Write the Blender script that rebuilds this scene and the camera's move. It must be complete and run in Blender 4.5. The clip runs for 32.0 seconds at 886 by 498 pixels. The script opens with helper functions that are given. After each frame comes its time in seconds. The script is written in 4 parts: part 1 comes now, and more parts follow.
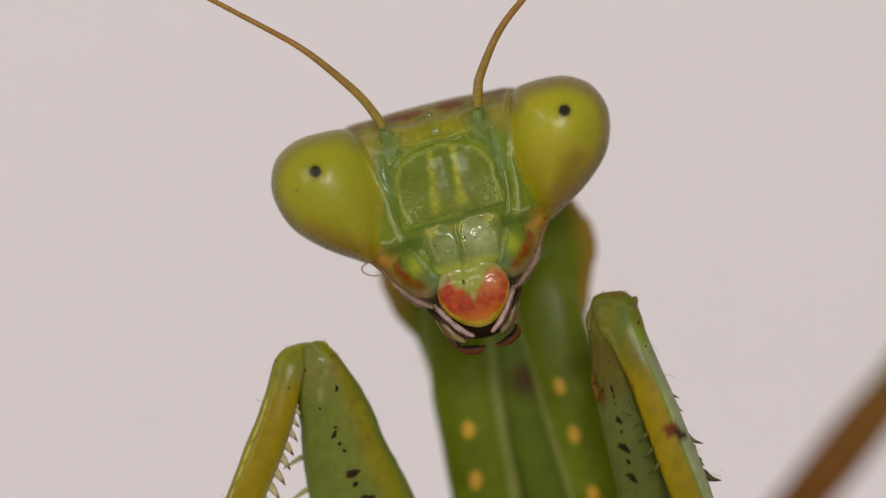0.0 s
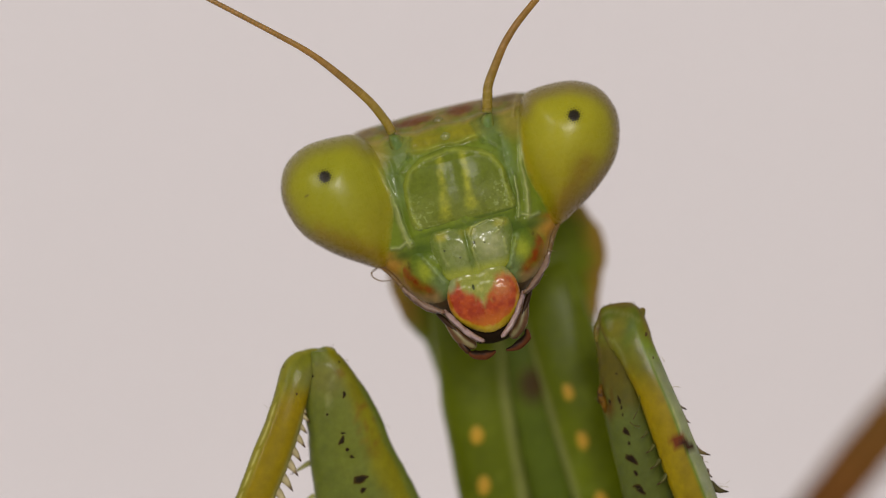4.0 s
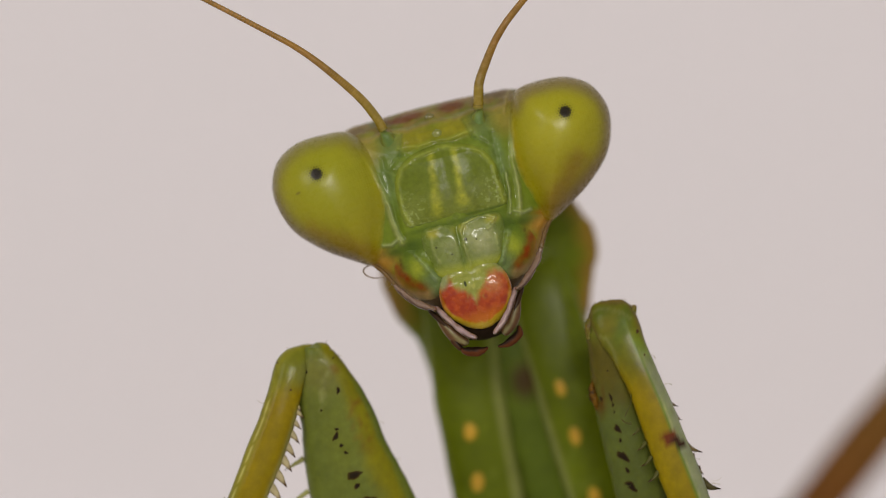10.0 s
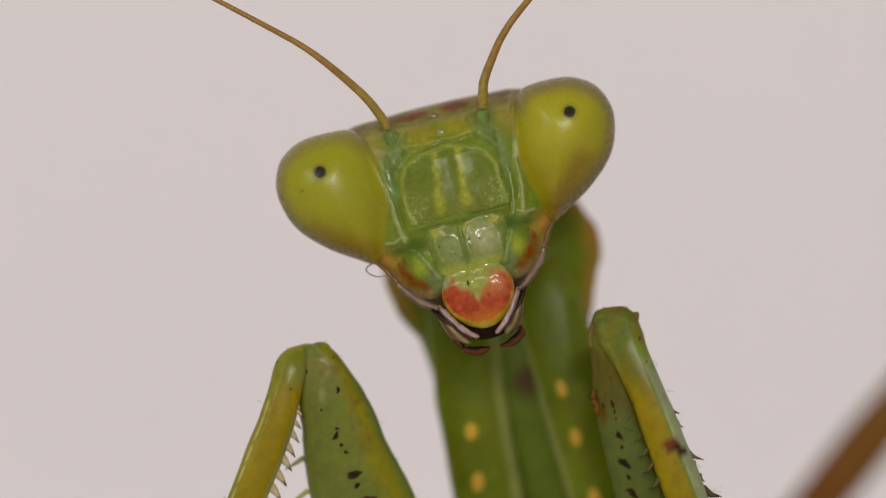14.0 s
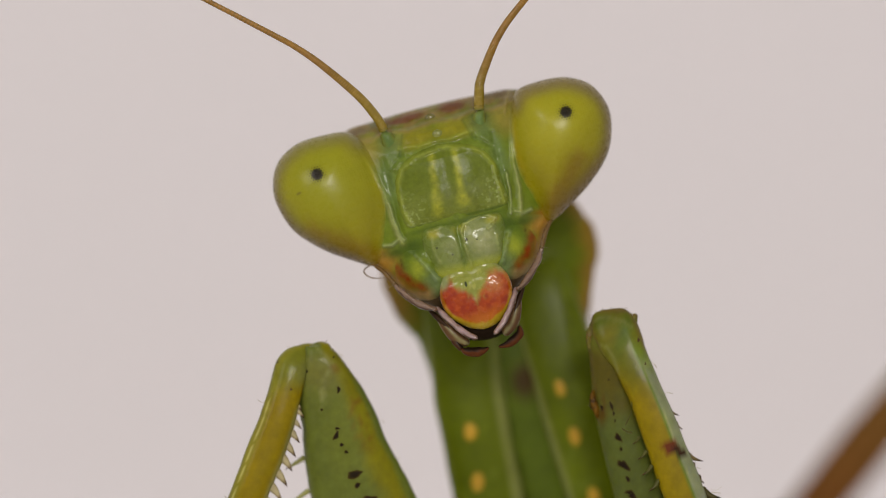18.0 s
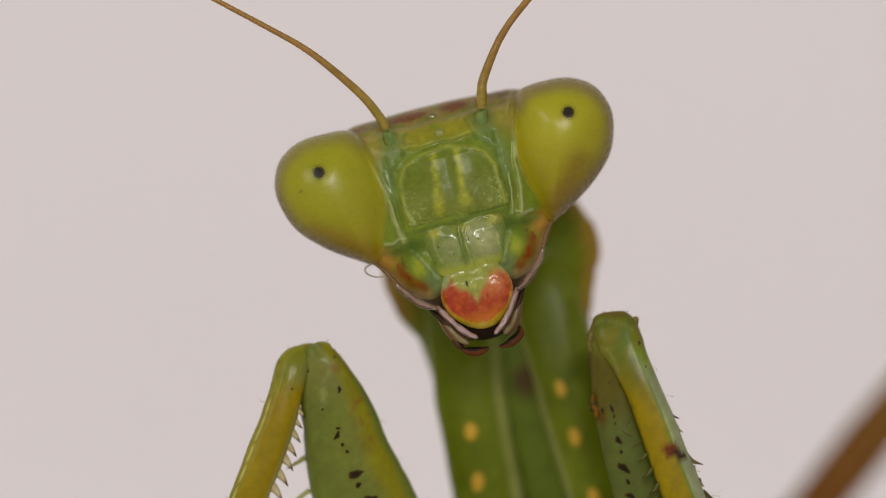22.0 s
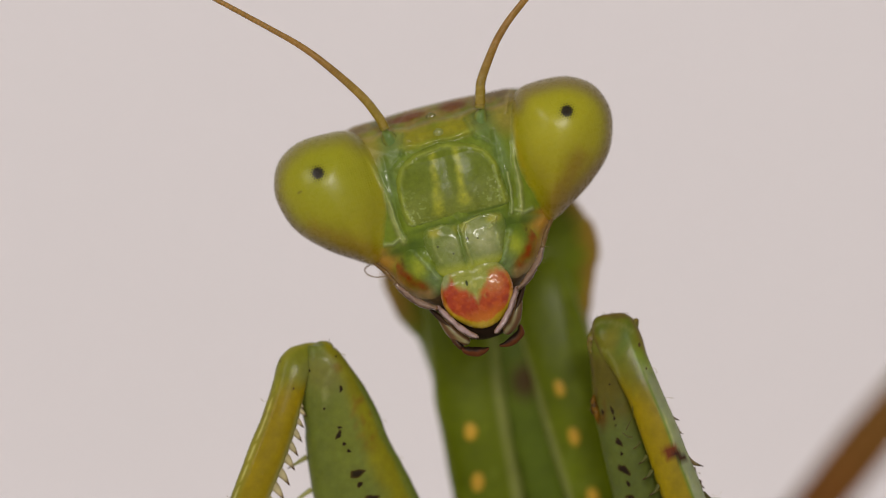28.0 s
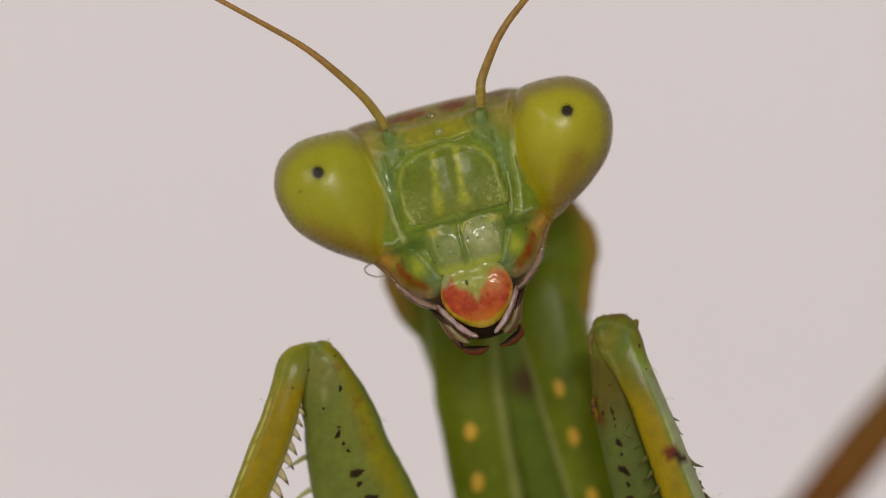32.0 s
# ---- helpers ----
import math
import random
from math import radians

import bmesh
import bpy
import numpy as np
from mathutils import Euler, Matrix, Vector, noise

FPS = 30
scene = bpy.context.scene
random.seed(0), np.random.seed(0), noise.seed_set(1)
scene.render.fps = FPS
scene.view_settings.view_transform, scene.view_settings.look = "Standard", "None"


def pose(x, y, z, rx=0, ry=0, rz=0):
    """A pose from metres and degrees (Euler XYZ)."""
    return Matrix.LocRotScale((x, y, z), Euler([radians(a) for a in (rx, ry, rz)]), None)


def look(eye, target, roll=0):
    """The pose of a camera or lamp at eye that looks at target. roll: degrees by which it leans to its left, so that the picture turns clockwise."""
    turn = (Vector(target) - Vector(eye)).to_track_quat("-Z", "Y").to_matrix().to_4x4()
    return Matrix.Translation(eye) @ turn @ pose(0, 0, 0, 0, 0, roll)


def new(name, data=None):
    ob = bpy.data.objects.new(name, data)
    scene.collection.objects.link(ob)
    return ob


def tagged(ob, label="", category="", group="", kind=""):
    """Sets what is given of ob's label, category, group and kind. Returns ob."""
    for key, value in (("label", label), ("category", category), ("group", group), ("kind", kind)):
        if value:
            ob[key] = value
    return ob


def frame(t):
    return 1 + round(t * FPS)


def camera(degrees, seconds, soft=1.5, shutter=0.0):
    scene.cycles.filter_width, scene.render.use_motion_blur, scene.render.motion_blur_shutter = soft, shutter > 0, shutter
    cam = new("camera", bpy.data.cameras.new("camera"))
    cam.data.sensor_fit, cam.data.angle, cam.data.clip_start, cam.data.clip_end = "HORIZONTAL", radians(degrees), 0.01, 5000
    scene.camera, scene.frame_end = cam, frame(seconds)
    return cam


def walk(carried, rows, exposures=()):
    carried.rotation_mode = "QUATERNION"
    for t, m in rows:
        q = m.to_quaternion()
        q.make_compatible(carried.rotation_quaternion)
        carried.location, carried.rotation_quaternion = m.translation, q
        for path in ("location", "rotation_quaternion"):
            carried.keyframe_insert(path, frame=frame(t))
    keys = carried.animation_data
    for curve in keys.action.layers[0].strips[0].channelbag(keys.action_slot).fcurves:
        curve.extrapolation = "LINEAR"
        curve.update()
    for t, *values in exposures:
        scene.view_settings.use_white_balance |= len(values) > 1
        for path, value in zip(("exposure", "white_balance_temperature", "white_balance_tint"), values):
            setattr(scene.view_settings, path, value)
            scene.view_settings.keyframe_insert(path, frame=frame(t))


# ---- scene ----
# A mantis about 8 mm across the eyes before a pale paper sweep, filmed through a macro lens 150 mm away.
# Model unit U = 13.22 micrometres. Plan sheet: a to the right, b downwards, d in depth away from the lens.
U = 13.22e-6
FAR = 11346.0                      # the lens, in units before the plane of focus
AXIS_A, AXIS_B, AXIS_Z = 784.0, 441.0, 0.016

cam = camera(7.9, 32.0, soft=0.9)
cam.data.dof.use_dof = True
cam.data.dof.focus_distance = 0.1492
cam.data.dof.aperture_fstop = 30.0


def aim(right, down):
    """The lens leans so that all it sees slides right and down by so many units."""
    return pose(0, -FAR * U, AXIS_Z, 90 + down * 0.00505, 0, right * 0.00505)


walk(cam, [
    (0, aim(-3.4, -3.3)),
    (0.5, aim(-3.9, -3.3)),
    (1, aim(3.7, 3)),
    (1.5, aim(12.9, 10.5)),
    (2, aim(20.6, 18.2)),
    (2.5, aim(28.9, 22.9)),
    (3, aim(19.7, 13.5)),
    (3.5, aim(12.1, 6.1)),
    (5.5, aim(9, 7.4)),
    (6, aim(2.9, 1.3)),
    (6.5, aim(-0.4, 0.7)),
    (7, aim(0, 0)),
    (32.0, aim(0, 0)),
], exposures=[(0.0, 0.0), (3.0, 0.0), (6.0, -0.015), (12.0, -0.015), (17.0, 0.0), (22.0, 0.012), (32.0, 0.012)])

# ---- light: an even pale room, a soft lamp above the lens and a broader, weaker one on the other side ----
world = bpy.data.worlds.new("room_light")
scene.world = world
world.use_nodes = True
world.node_tree.nodes["Background"].inputs[0].default_value = (1.0, 0.95, 0.945, 1)
world.node_tree.nodes["Background"].inputs[1].default_value = 0.40
for name, size, energy, place in (("soft_lamp", (0.13, 0.10), 0.83, (0.045, -0.44, 0.138)), ("side_lamp", (0.22, 0.22), 0.52, (-0.25, -0.34, 0.19))):
    lamp_data = bpy.data.lights.new(name, "AREA")
    lamp_data.shape, lamp_data.size, lamp_data.size_y = "ELLIPSE", size[0], size[1]
    lamp_data.energy, lamp_data.color = energy, (1.0, 0.945, 0.915)
    new(name, lamp_data).matrix_world = look(place, (0, 0.01, 0.016))


# ---- materials ----
def nodes_of(name):
    m = bpy.data.materials.new(name)
    m.use_nodes = True
    t = m.node_tree
    return m, t.nodes, t.links, t.nodes["Principled BSDF"]


def noise_node(nodes, links, coord, scale, detail=4.0, rough=0.6):
    n = nodes.new("ShaderNodeTexNoise")
    n.inputs["Scale"].default_value, n.inputs["Detail"].default_value, n.inputs["Roughness"].default_value = scale, detail, rough
    links.new(coord.outputs["Object"], n.inputs["Vector"])
    return n


def cuticle(name, rough=0.34, soft=0.2, coat=0.22, grain=0.12, relief=0.18, fine=12.0, depth=0.00012, shine=0.11, gleam=0.2):
    """Insect skin: its pigment, with painted light in places, from the mesh, blotched at two scales, glossy and a
    little translucent.
    """
    m, nodes, links, p = nodes_of(name)
    coord = nodes.new("ShaderNodeTexCoord")
    pigment = nodes.new("ShaderNodeAttribute")
    pigment.attribute_name = "pigment"
    wide = noise_node(nodes, links, coord, 1 / (70 * U))
    small = noise_node(nodes, links, coord, 1 / (fine * U), 3.0)
    total = nodes.new("ShaderNodeMath")
    total.operation = "ADD"
    links.new(wide.outputs[0], total.inputs[0])
    links.new(small.outputs[0], total.inputs[1])
    span = nodes.new("ShaderNodeMapRange")
    span.inputs["From Min"].default_value, span.inputs["From Max"].default_value = 0.6, 1.4
    span.inputs["To Min"].default_value, span.inputs["To Max"].default_value = 1 - grain, 1 + grain
    links.new(total.outputs[0], span.inputs["Value"])
    mul = nodes.new("ShaderNodeVectorMath")
    mul.operation = "SCALE"
    links.new(pigment.outputs["Color"], mul.inputs[0])
    links.new(span.outputs["Result"], mul.inputs["Scale"])
    links.new(mul.outputs[0], p.inputs["Base Color"])
    gloss = nodes.new("ShaderNodeMapRange")
    gloss.inputs["To Min"].default_value, gloss.inputs["To Max"].default_value = rough - 0.08, rough + 0.1
    links.new(small.outputs[0], gloss.inputs["Value"])
    links.new(gloss.outputs["Result"], p.inputs["Roughness"])
    bump = nodes.new("ShaderNodeBump")
    bump.inputs["Strength"].default_value, bump.inputs["Distance"].default_value = relief, 4 * U
    links.new(small.outputs[0], bump.inputs["Height"])
    links.new(bump.outputs[0], p.inputs["Normal"])
    p.inputs["Subsurface Weight"].default_value = soft
    p.inputs["Subsurface Radius"].default_value = (1.0, 0.85, 0.25)
    p.inputs["Subsurface Scale"].default_value = depth
    p.inputs["Coat Weight"].default_value, p.inputs["Coat Roughness"].default_value = coat, gleam
    p.inputs["IOR"].default_value, p.inputs["Specular IOR Level"].default_value = 1.4, shine
    return m


def eye_skin():
    """Compound eye: waxy, with a net of fine facets."""
    m = cuticle("compound_eye", rough=0.27, soft=0.12, coat=0.0, grain=0.07, relief=0.0, depth=0.00006, shine=0.40)
    nodes, links = m.node_tree.nodes, m.node_tree.links
    p = nodes["Principled BSDF"]
    coord = nodes.new("ShaderNodeTexCoord")
    cells = nodes.new("ShaderNodeTexVoronoi")
    cells.inputs["Scale"].default_value, cells.inputs["Randomness"].default_value = 1 / (4.2 * U), 0.25
    links.new(coord.outputs["Object"], cells.inputs["Vector"])
    bump = nodes.new("ShaderNodeBump")
    bump.inputs["Strength"].default_value, bump.inputs["Distance"].default_value = 0.12, 1.4 * U
    bump.invert = True
    links.new(cells.outputs["Distance"], bump.inputs["Height"])
    links.new(bump.outputs[0], p.inputs["Normal"])
    return m


def paper():
    m, nodes, links, p = nodes_of("pale_paper")
    coord = nodes.new("ShaderNodeTexCoord")
    wide = noise_node(nodes, links, coord, 30.0)
    fine = noise_node(nodes, links, coord, 4000.0)
    ramp = nodes.new("ShaderNodeValToRGB")
    ramp.color_ramp.elements[0].color, ramp.color_ramp.elements[1].color = (0.738, 0.702, 0.699, 1), (0.766, 0.730, 0.724, 1)
    links.new(wide.outputs[0], ramp.inputs[0])
    links.new(ramp.outputs[0], p.inputs["Base Color"])
    bump = nodes.new("ShaderNodeBump")
    bump.inputs["Strength"].default_value, bump.inputs["Distance"].default_value = 0.04, 0.00005
    links.new(fine.outputs[0], bump.inputs["Height"])
    links.new(bump.outputs[0], p.inputs["Normal"])
    p.inputs["Roughness"].default_value = 0.85
    return m


SKIN = cuticle("green_cuticle", coat=0.22, gleam=0.13, relief=0.26)
GLOSS = cuticle("glossy_cuticle", rough=0.36, soft=0.2, coat=0.10, grain=0.2, relief=0.10, fine=9.0, shine=0.16)
BODY = cuticle("body_cuticle", rough=0.40, soft=0.15, coat=0.06, grain=0.18, fine=20.0, shine=0.11)
LEG = cuticle("leg_cuticle", rough=0.40, soft=0.55, coat=0.12, gleam=0.15, grain=0.15, relief=0.15, depth=0.0005, shine=0.10)
HORN = cuticle("horn", rough=0.45, soft=0.0, coat=0.06, grain=0.2, relief=0.3, fine=7.0)
BARK = cuticle("twig_bark", rough=0.6, soft=0.0, coat=0.0, grain=0.25, relief=0.6, fine=25.0)
WET = cuticle("wet_cuticle", rough=0.26, soft=0.2, coat=0.45, grain=0.18, relief=0.12, fine=14.0, depth=0.00012, shine=0.3, gleam=0.14)
EYE = eye_skin()
PAPER = paper()


# ---- shaping tools ----
def smooth(lo, hi, v):
    t = np.clip((v - lo) / (hi - lo), 0, 1)
    return t * t * (3 - 2 * t)


def blend(a, b, k):
    """Colour a turning into colour b where k goes to 1."""
    k = np.asarray(k)[..., None]
    return np.asarray(a) * (1 - k) + np.asarray(b) * k


def patch(x, z, cx, cz, rx, rz, edge=0.35, tilt=0.0):
    """1 inside an ellipse, 0 outside, with a soft edge."""
    c, s = math.cos(radians(tilt)), math.sin(radians(tilt))
    u, v = (x - cx) * c + (z - cz) * s, -(x - cx) * s + (z - cz) * c
    return 1 - smooth(1 - edge, 1 + edge, np.hypot(u / rx, v / rz))


def grain(x, z, size, seed=0):
    """Smooth random blotches of about that size, two octaves, -1 to 1."""
    total = 0.0
    for k, weight in ((1.0, 0.67), (2.3, 0.33)):
        u, v = np.asarray(x) * k / size, np.asarray(z) * k / size
        i, j = np.floor(u), np.floor(v)
        f, g = u - i, v - j
        f, g = f * f * (3 - 2 * f), g * g * (3 - 2 * g)

        def corner(a, b):
            w = np.sin(a * 127.1 + b * 311.7 + (seed + k) * 74.7) * 43758.5453
            return w - np.floor(w)

        low = corner(i, j) * (1 - f) + corner(i + 1, j) * f
        high = corner(i, j + 1) * (1 - f) + corner(i + 1, j + 1) * f
        total = total + weight * (low * (1 - g) + high * g)
    return 2 * total - 1


def reach(x, z, line, wander=1.7):
    """Distance from a broken line of (x, z) that wanders a little."""
    x, z = x + wander * grain(x, z, 15, 50), z + wander * grain(x, z, 15, 51)
    best = np.full(np.shape(x), 1e9)
    for (x0, z0), (x1, z1) in zip(line, line[1:]):
        k = np.clip(((x - x0) * (x1 - x0) + (z - z0) * (z1 - z0)) / ((x1 - x0) ** 2 + (z1 - z0) ** 2), 0, 1)
        best = np.minimum(best, np.hypot(x - x0 - k * (x1 - x0), z - z0 - k * (z1 - z0)))
    return best


def spline(rows, n, closed=False):
    """n points of a smooth curve through the rows."""
    r = np.array(rows, float)
    k = len(r)
    if closed:
        r = np.concatenate([r[-1:], r, r[:2]])
    else:
        r = np.concatenate([2 * r[:1] - r[1:2], r, 2 * r[-1:] - r[-2:-1]])
    spans = k if closed else k - 1
    t = np.linspace(0, spans, n, endpoint=not closed)
    i = np.minimum(t.astype(int), spans - 1)
    f = (t - i)[:, None]
    p0, p1, p2, p3 = r[i], r[i + 1], r[i + 2], r[i + 3]
    return 0.5 * (2 * p1 + (p2 - p0) * f + (2 * p0 - 5 * p1 + 4 * p2 - p3) * f ** 2 + (3 * p1 - p0 - 3 * p2 + p3) * f ** 3)


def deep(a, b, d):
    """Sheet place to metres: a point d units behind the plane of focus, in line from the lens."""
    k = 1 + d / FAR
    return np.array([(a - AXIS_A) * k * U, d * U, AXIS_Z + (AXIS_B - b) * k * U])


def skin(name, rings, colour, material, parent, label="", origin=(0, 0, 0)):
    """One closed mesh from rings of points (n, m, 3), the ends closed to a point; colour (n, m, 3) is its pigment,
    painted glints and shade included.
    """
    n, m, _ = rings.shape
    verts = np.concatenate([rings.reshape(-1, 3), [rings[0].mean(0)], [rings[-1].mean(0)]]) - np.array(origin)
    i, j = np.meshgrid(np.arange(n - 1), np.arange(m), indexing="ij")
    k = (j + 1) % m
    quads = np.stack([i * m + j, i * m + k, (i + 1) * m + k, (i + 1) * m + j], -1).reshape(-1, 4)
    e = np.arange(m)
    first = np.stack([(e + 1) % m, e, np.full(m, n * m)], -1)
    last = np.stack([(n - 1) * m + e, (n - 1) * m + (e + 1) % m, np.full(m, n * m + 1)], -1)
    mesh = bpy.data.meshes.new(name)
    mesh.from_pydata(verts.tolist(), [], quads.tolist() + first.tolist() + last.tolist())
    c = np.clip(np.broadcast_to(np.asarray(colour, float), rings.shape), 0, 1).reshape(-1, 3)
    c = np.concatenate([c, c[:m].mean(0)[None], c[-m:].mean(0)[None]]) * (1.0, 1.0, 0.6)
    layer = mesh.color_attributes.new("pigment", "FLOAT_COLOR", "POINT")
    layer.data.foreach_set("color", np.concatenate([c, np.ones((len(c), 1))], 1).astype(np.float32).ravel())
    mesh.polygons.foreach_set("use_smooth", np.ones(len(mesh.polygons), bool))
    flip = bmesh.new()
    flip.from_mesh(mesh)
    bmesh.ops.recalc_face_normals(flip, faces=flip.faces[:])
    flip.to_mesh(mesh)
    flip.free()
    mesh.materials.append(material)
    ob = new(name, mesh)
    ob.parent = parent
    ob.location = origin
    if label:
        tagged(ob, label)
    return ob


class Limb:
    """A body of round sections along a curve. Rows: a, b, d, half width, half depth, on the plan sheet or, with head=True, x, z, y of the head."""

    def __init__(self, rows, n=60, m=32, power=2.0, head=False, bulge=None, round_ends=True):
        r = spline(rows, n)
        if round_ends:                                 # more stations near the ends, rounded off
            t = np.linspace(0, 1, n)
            r = spline(rows, 8 * n)[np.minimum((8 * n - 1) * (0.5 - 0.5 * np.cos(math.pi * t)), 8 * n - 1).astype(int)]
        close = np.ones(n)
        if head:
            self.axis = np.stack([r[:, 0], r[:, 2], r[:, 1]], 1) * U
            size = U * np.ones(n)
        else:
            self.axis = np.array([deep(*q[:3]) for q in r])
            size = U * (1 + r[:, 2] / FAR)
        step = np.concatenate([[0], np.cumsum(np.linalg.norm(np.diff(self.axis, axis=0), axis=1))])
        if round_ends:                                 # hemispherical ends
            for gone, r_end in ((step, r[0, 3] * size[0]), (step[-1] - step, r[-1, 3] * size[-1])):
                close = close * np.sqrt(np.clip(1 - (1 - np.clip(gone / (r_end + 1e-9), 0, 1)) ** 2, 0.01, 1))
        along = np.gradient(self.axis, axis=0)
        along /= np.linalg.norm(along, axis=1)[:, None] + 1e-12
        back = np.array([0, 1.0, 0]) - along * along[:, 1:2]
        back /= np.linalg.norm(back, axis=1)[:, None] + 1e-12
        side = np.cross(along, back)
        self.u = np.linspace(0, 1, n)[:, None] * np.ones(m)
        ang = np.linspace(0, 2 * math.pi, m, endpoint=False)
        cx, cy = np.cos(ang), np.sin(ang)
        cx, cy = np.sign(cx) * np.abs(cx) ** (2 / power), np.sign(cy) * np.abs(cy) ** (2 / power)
        fat = np.ones((n, m)) if bulge is None else 1 + bulge(self.u, ang[None, :] * np.ones((n, 1)))
        hw, hd = (r[:, 3] * size * close)[:, None] * fat, (r[:, 4] * size * close)[:, None] * fat
        self.rings = self.axis[:, None] + side[:, None] * (hw * cx)[..., None] - back[:, None] * (hd * cy)[..., None]
        self.s = np.ones((n, 1)) * cx                  # across: -1 to 1
        self.front = np.ones((n, 1)) * cy              # 1 towards the lens
        p = self.rings
        self.a = AXIS_A + p[..., 0] / U / (1 + p[..., 1] / U / FAR)
        self.b = AXIS_B - (p[..., 2] - AXIS_Z) / U / (1 + p[..., 1] / U / FAR)
        self.x, self.z = p[..., 0] / U, p[..., 2] / U

    def depth(self, a, b):
        """Depth d of the side towards the lens at a place of the sheet."""
        far = (self.a - a) ** 2 + (self.b - b) ** 2 + np.where(self.front > 0, 0, 1e9)
        near = np.argsort(far.ravel())[:4]
        w = 1 / (far.ravel()[near] + 1.0)
        return float((self.rings[..., 1].ravel()[near] * w).sum() / w.sum() / U)

    def make(self, name, colour, material, parent, label="", origin=(0, 0, 0)):
        mottle = 0.09 * grain(self.x, self.z, 26, 3) + 0.08 * grain(self.x, self.z + 0.5 * self.rings[..., 1] / U, 8, 5)
        return skin(name, self.rings, np.broadcast_to(np.asarray(colour, float), self.rings.shape) * (1 + mottle)[..., None], material, parent, label, origin)


def plate(name, outline, level, bulge, thick, colour, material, parent, label="", nr=24, nt=96, power=2.2, relief=None, centre=None, origin=(0, 0, 0), over=None, melt=10.0, ground_tint=None, sink=2.0):
    """A swollen plate of the head inside a closed outline of (x, z): level(x, z) is the depth of its rim, bulge how far it swells to the front.
    over(x, z): the front of what it grows out of, with a fillet of about melt units between the two, where its pigment turns into ground_tint."""
    o = spline(outline, nt, closed=True)
    c = np.array(centre) if centre else o.mean(0)
    t = np.linspace(0.03, 1, nr)
    rf = np.sin(t * math.pi / 2)
    r = np.concatenate([rf, rf[-2::-1]])
    sign = np.concatenate([-np.ones(nr) * bulge, np.ones(nr - 1) * thick])
    x = c[0] + r[:, None] * (o[:, 0] - c[0])
    z = c[1] + r[:, None] * (o[:, 1] - c[1])
    y = level(x, z) + (sign * (1 - np.minimum(r, 1) ** power) ** (1 / power))[:, None]
    if relief:
        y = y - relief(x, z, r[:, None] * np.ones(nt)) * (sign < 0)[:, None]
    if over:
        base = over(x, z) + sink
        gap = base - y
        h = np.clip(0.5 + 0.5 * gap / melt, 0, 1)
        y = np.where((sign < 0)[:, None], base * (1 - h) + y * h - melt * h * (1 - h), y)
    rings = np.stack([x, y, z], -1) * U
    tint = colour(x, z, r[:, None] * np.ones(nt)) if callable(colour) else colour
    if ground_tint:
        tint = blend(ground_tint(x, z, r[:, None] * np.ones(nt)), tint, smooth(-0.75 * melt, 0.55 * melt, gap + 0.25 * melt * grain(x, z, 9, 81)))
    return skin(name, rings, tint, material, parent, label, origin)


def front_of(outline, level, bulge, power, relief=None, centre=None):
    """The depth of a plate's front as a function of (x, z), falling away steeply outside its outline."""
    o = spline(outline, 720, closed=True)
    c = np.array(centre) if centre else o.mean(0)
    turn, far = np.arctan2(o[:, 1] - c[1], o[:, 0] - c[0]), np.hypot(o[:, 0] - c[0], o[:, 1] - c[1])
    order = np.argsort(turn)

    def depth(x, z):
        r = np.hypot(x - c[0], z - c[1]) / np.interp(np.arctan2(z - c[1], x - c[0]), turn[order], far[order], period=2 * math.pi)
        q = np.minimum(r, 1)
        y = level(x, z) - bulge * (1 - q ** power) ** (1 / power) + 300 * np.maximum(r - 1, 0)
        return y - relief(x, z, q) if relief else y

    return depth


def spot(name, a, b, rx, rz, tilt, over, colour, parent, material=None, proud=2.0, label="", point=0.5, fade=None, ragged=0.12):
    """A small flat mark that lies on a limb; fade is the pigment at its edge, where it has no sharp one."""
    ang = np.linspace(0, 2 * math.pi, 20, endpoint=False)
    c, s = math.cos(radians(tilt)), math.sin(radians(tilt))
    rings = []
    for r, lift in ((0.25, 1.0), (0.6, 0.9), (0.88, 0.55), (1.0, 0.0), (0.9, -0.9), (0.4, -1.2)):
        ring = []
        for k in ang:
            rr = r * (1 + ragged * float(grain(1.4 * math.cos(k) + 0.37 * a, 1.4 * math.sin(k) + 0.53 * b, 1.0, 89)))
            u, v = rx * rr * math.cos(k), rz * rr * math.sin(k) * (1 - point * math.cos(k))
            aa, bb = a + u * c - v * s, b + u * s + v * c
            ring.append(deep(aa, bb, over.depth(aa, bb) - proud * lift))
        rings.append(ring)
    tint = np.array(colour) * np.ones((6, 20, 3))
    if fade is not None:
        tint = blend(tint, fade, np.array([0.0, 0.06, 0.55, 1.0, 1.0, 1.0])[:, None] * np.ones(20))
    return skin(name, np.array(rings), tint, material or HORN, parent, label)


def thorn(name, a0, b0, d0, a1, b1, d1, r, parent, base=(0.42, 0.36, 0.16), tip=(0.05, 0.018, 0.01), bend=0.0):
    """A spine: a curved cone, pale at the root and dark at the point."""
    mid = ((a0 + a1) / 2 + bend * (b1 - b0), (b0 + b1) / 2 - bend * (a1 - a0), (d0 + d1) / 2)
    body = Limb([(a0, b0, d0, r, r), (*mid, r * 0.62, r * 0.62), (a1, b1, d1, 0.5, 0.5)], 14, 12, round_ends=False)
    return body.make(name, blend(base, tip, smooth(0.62, 0.92, body.u)), HORN, parent)


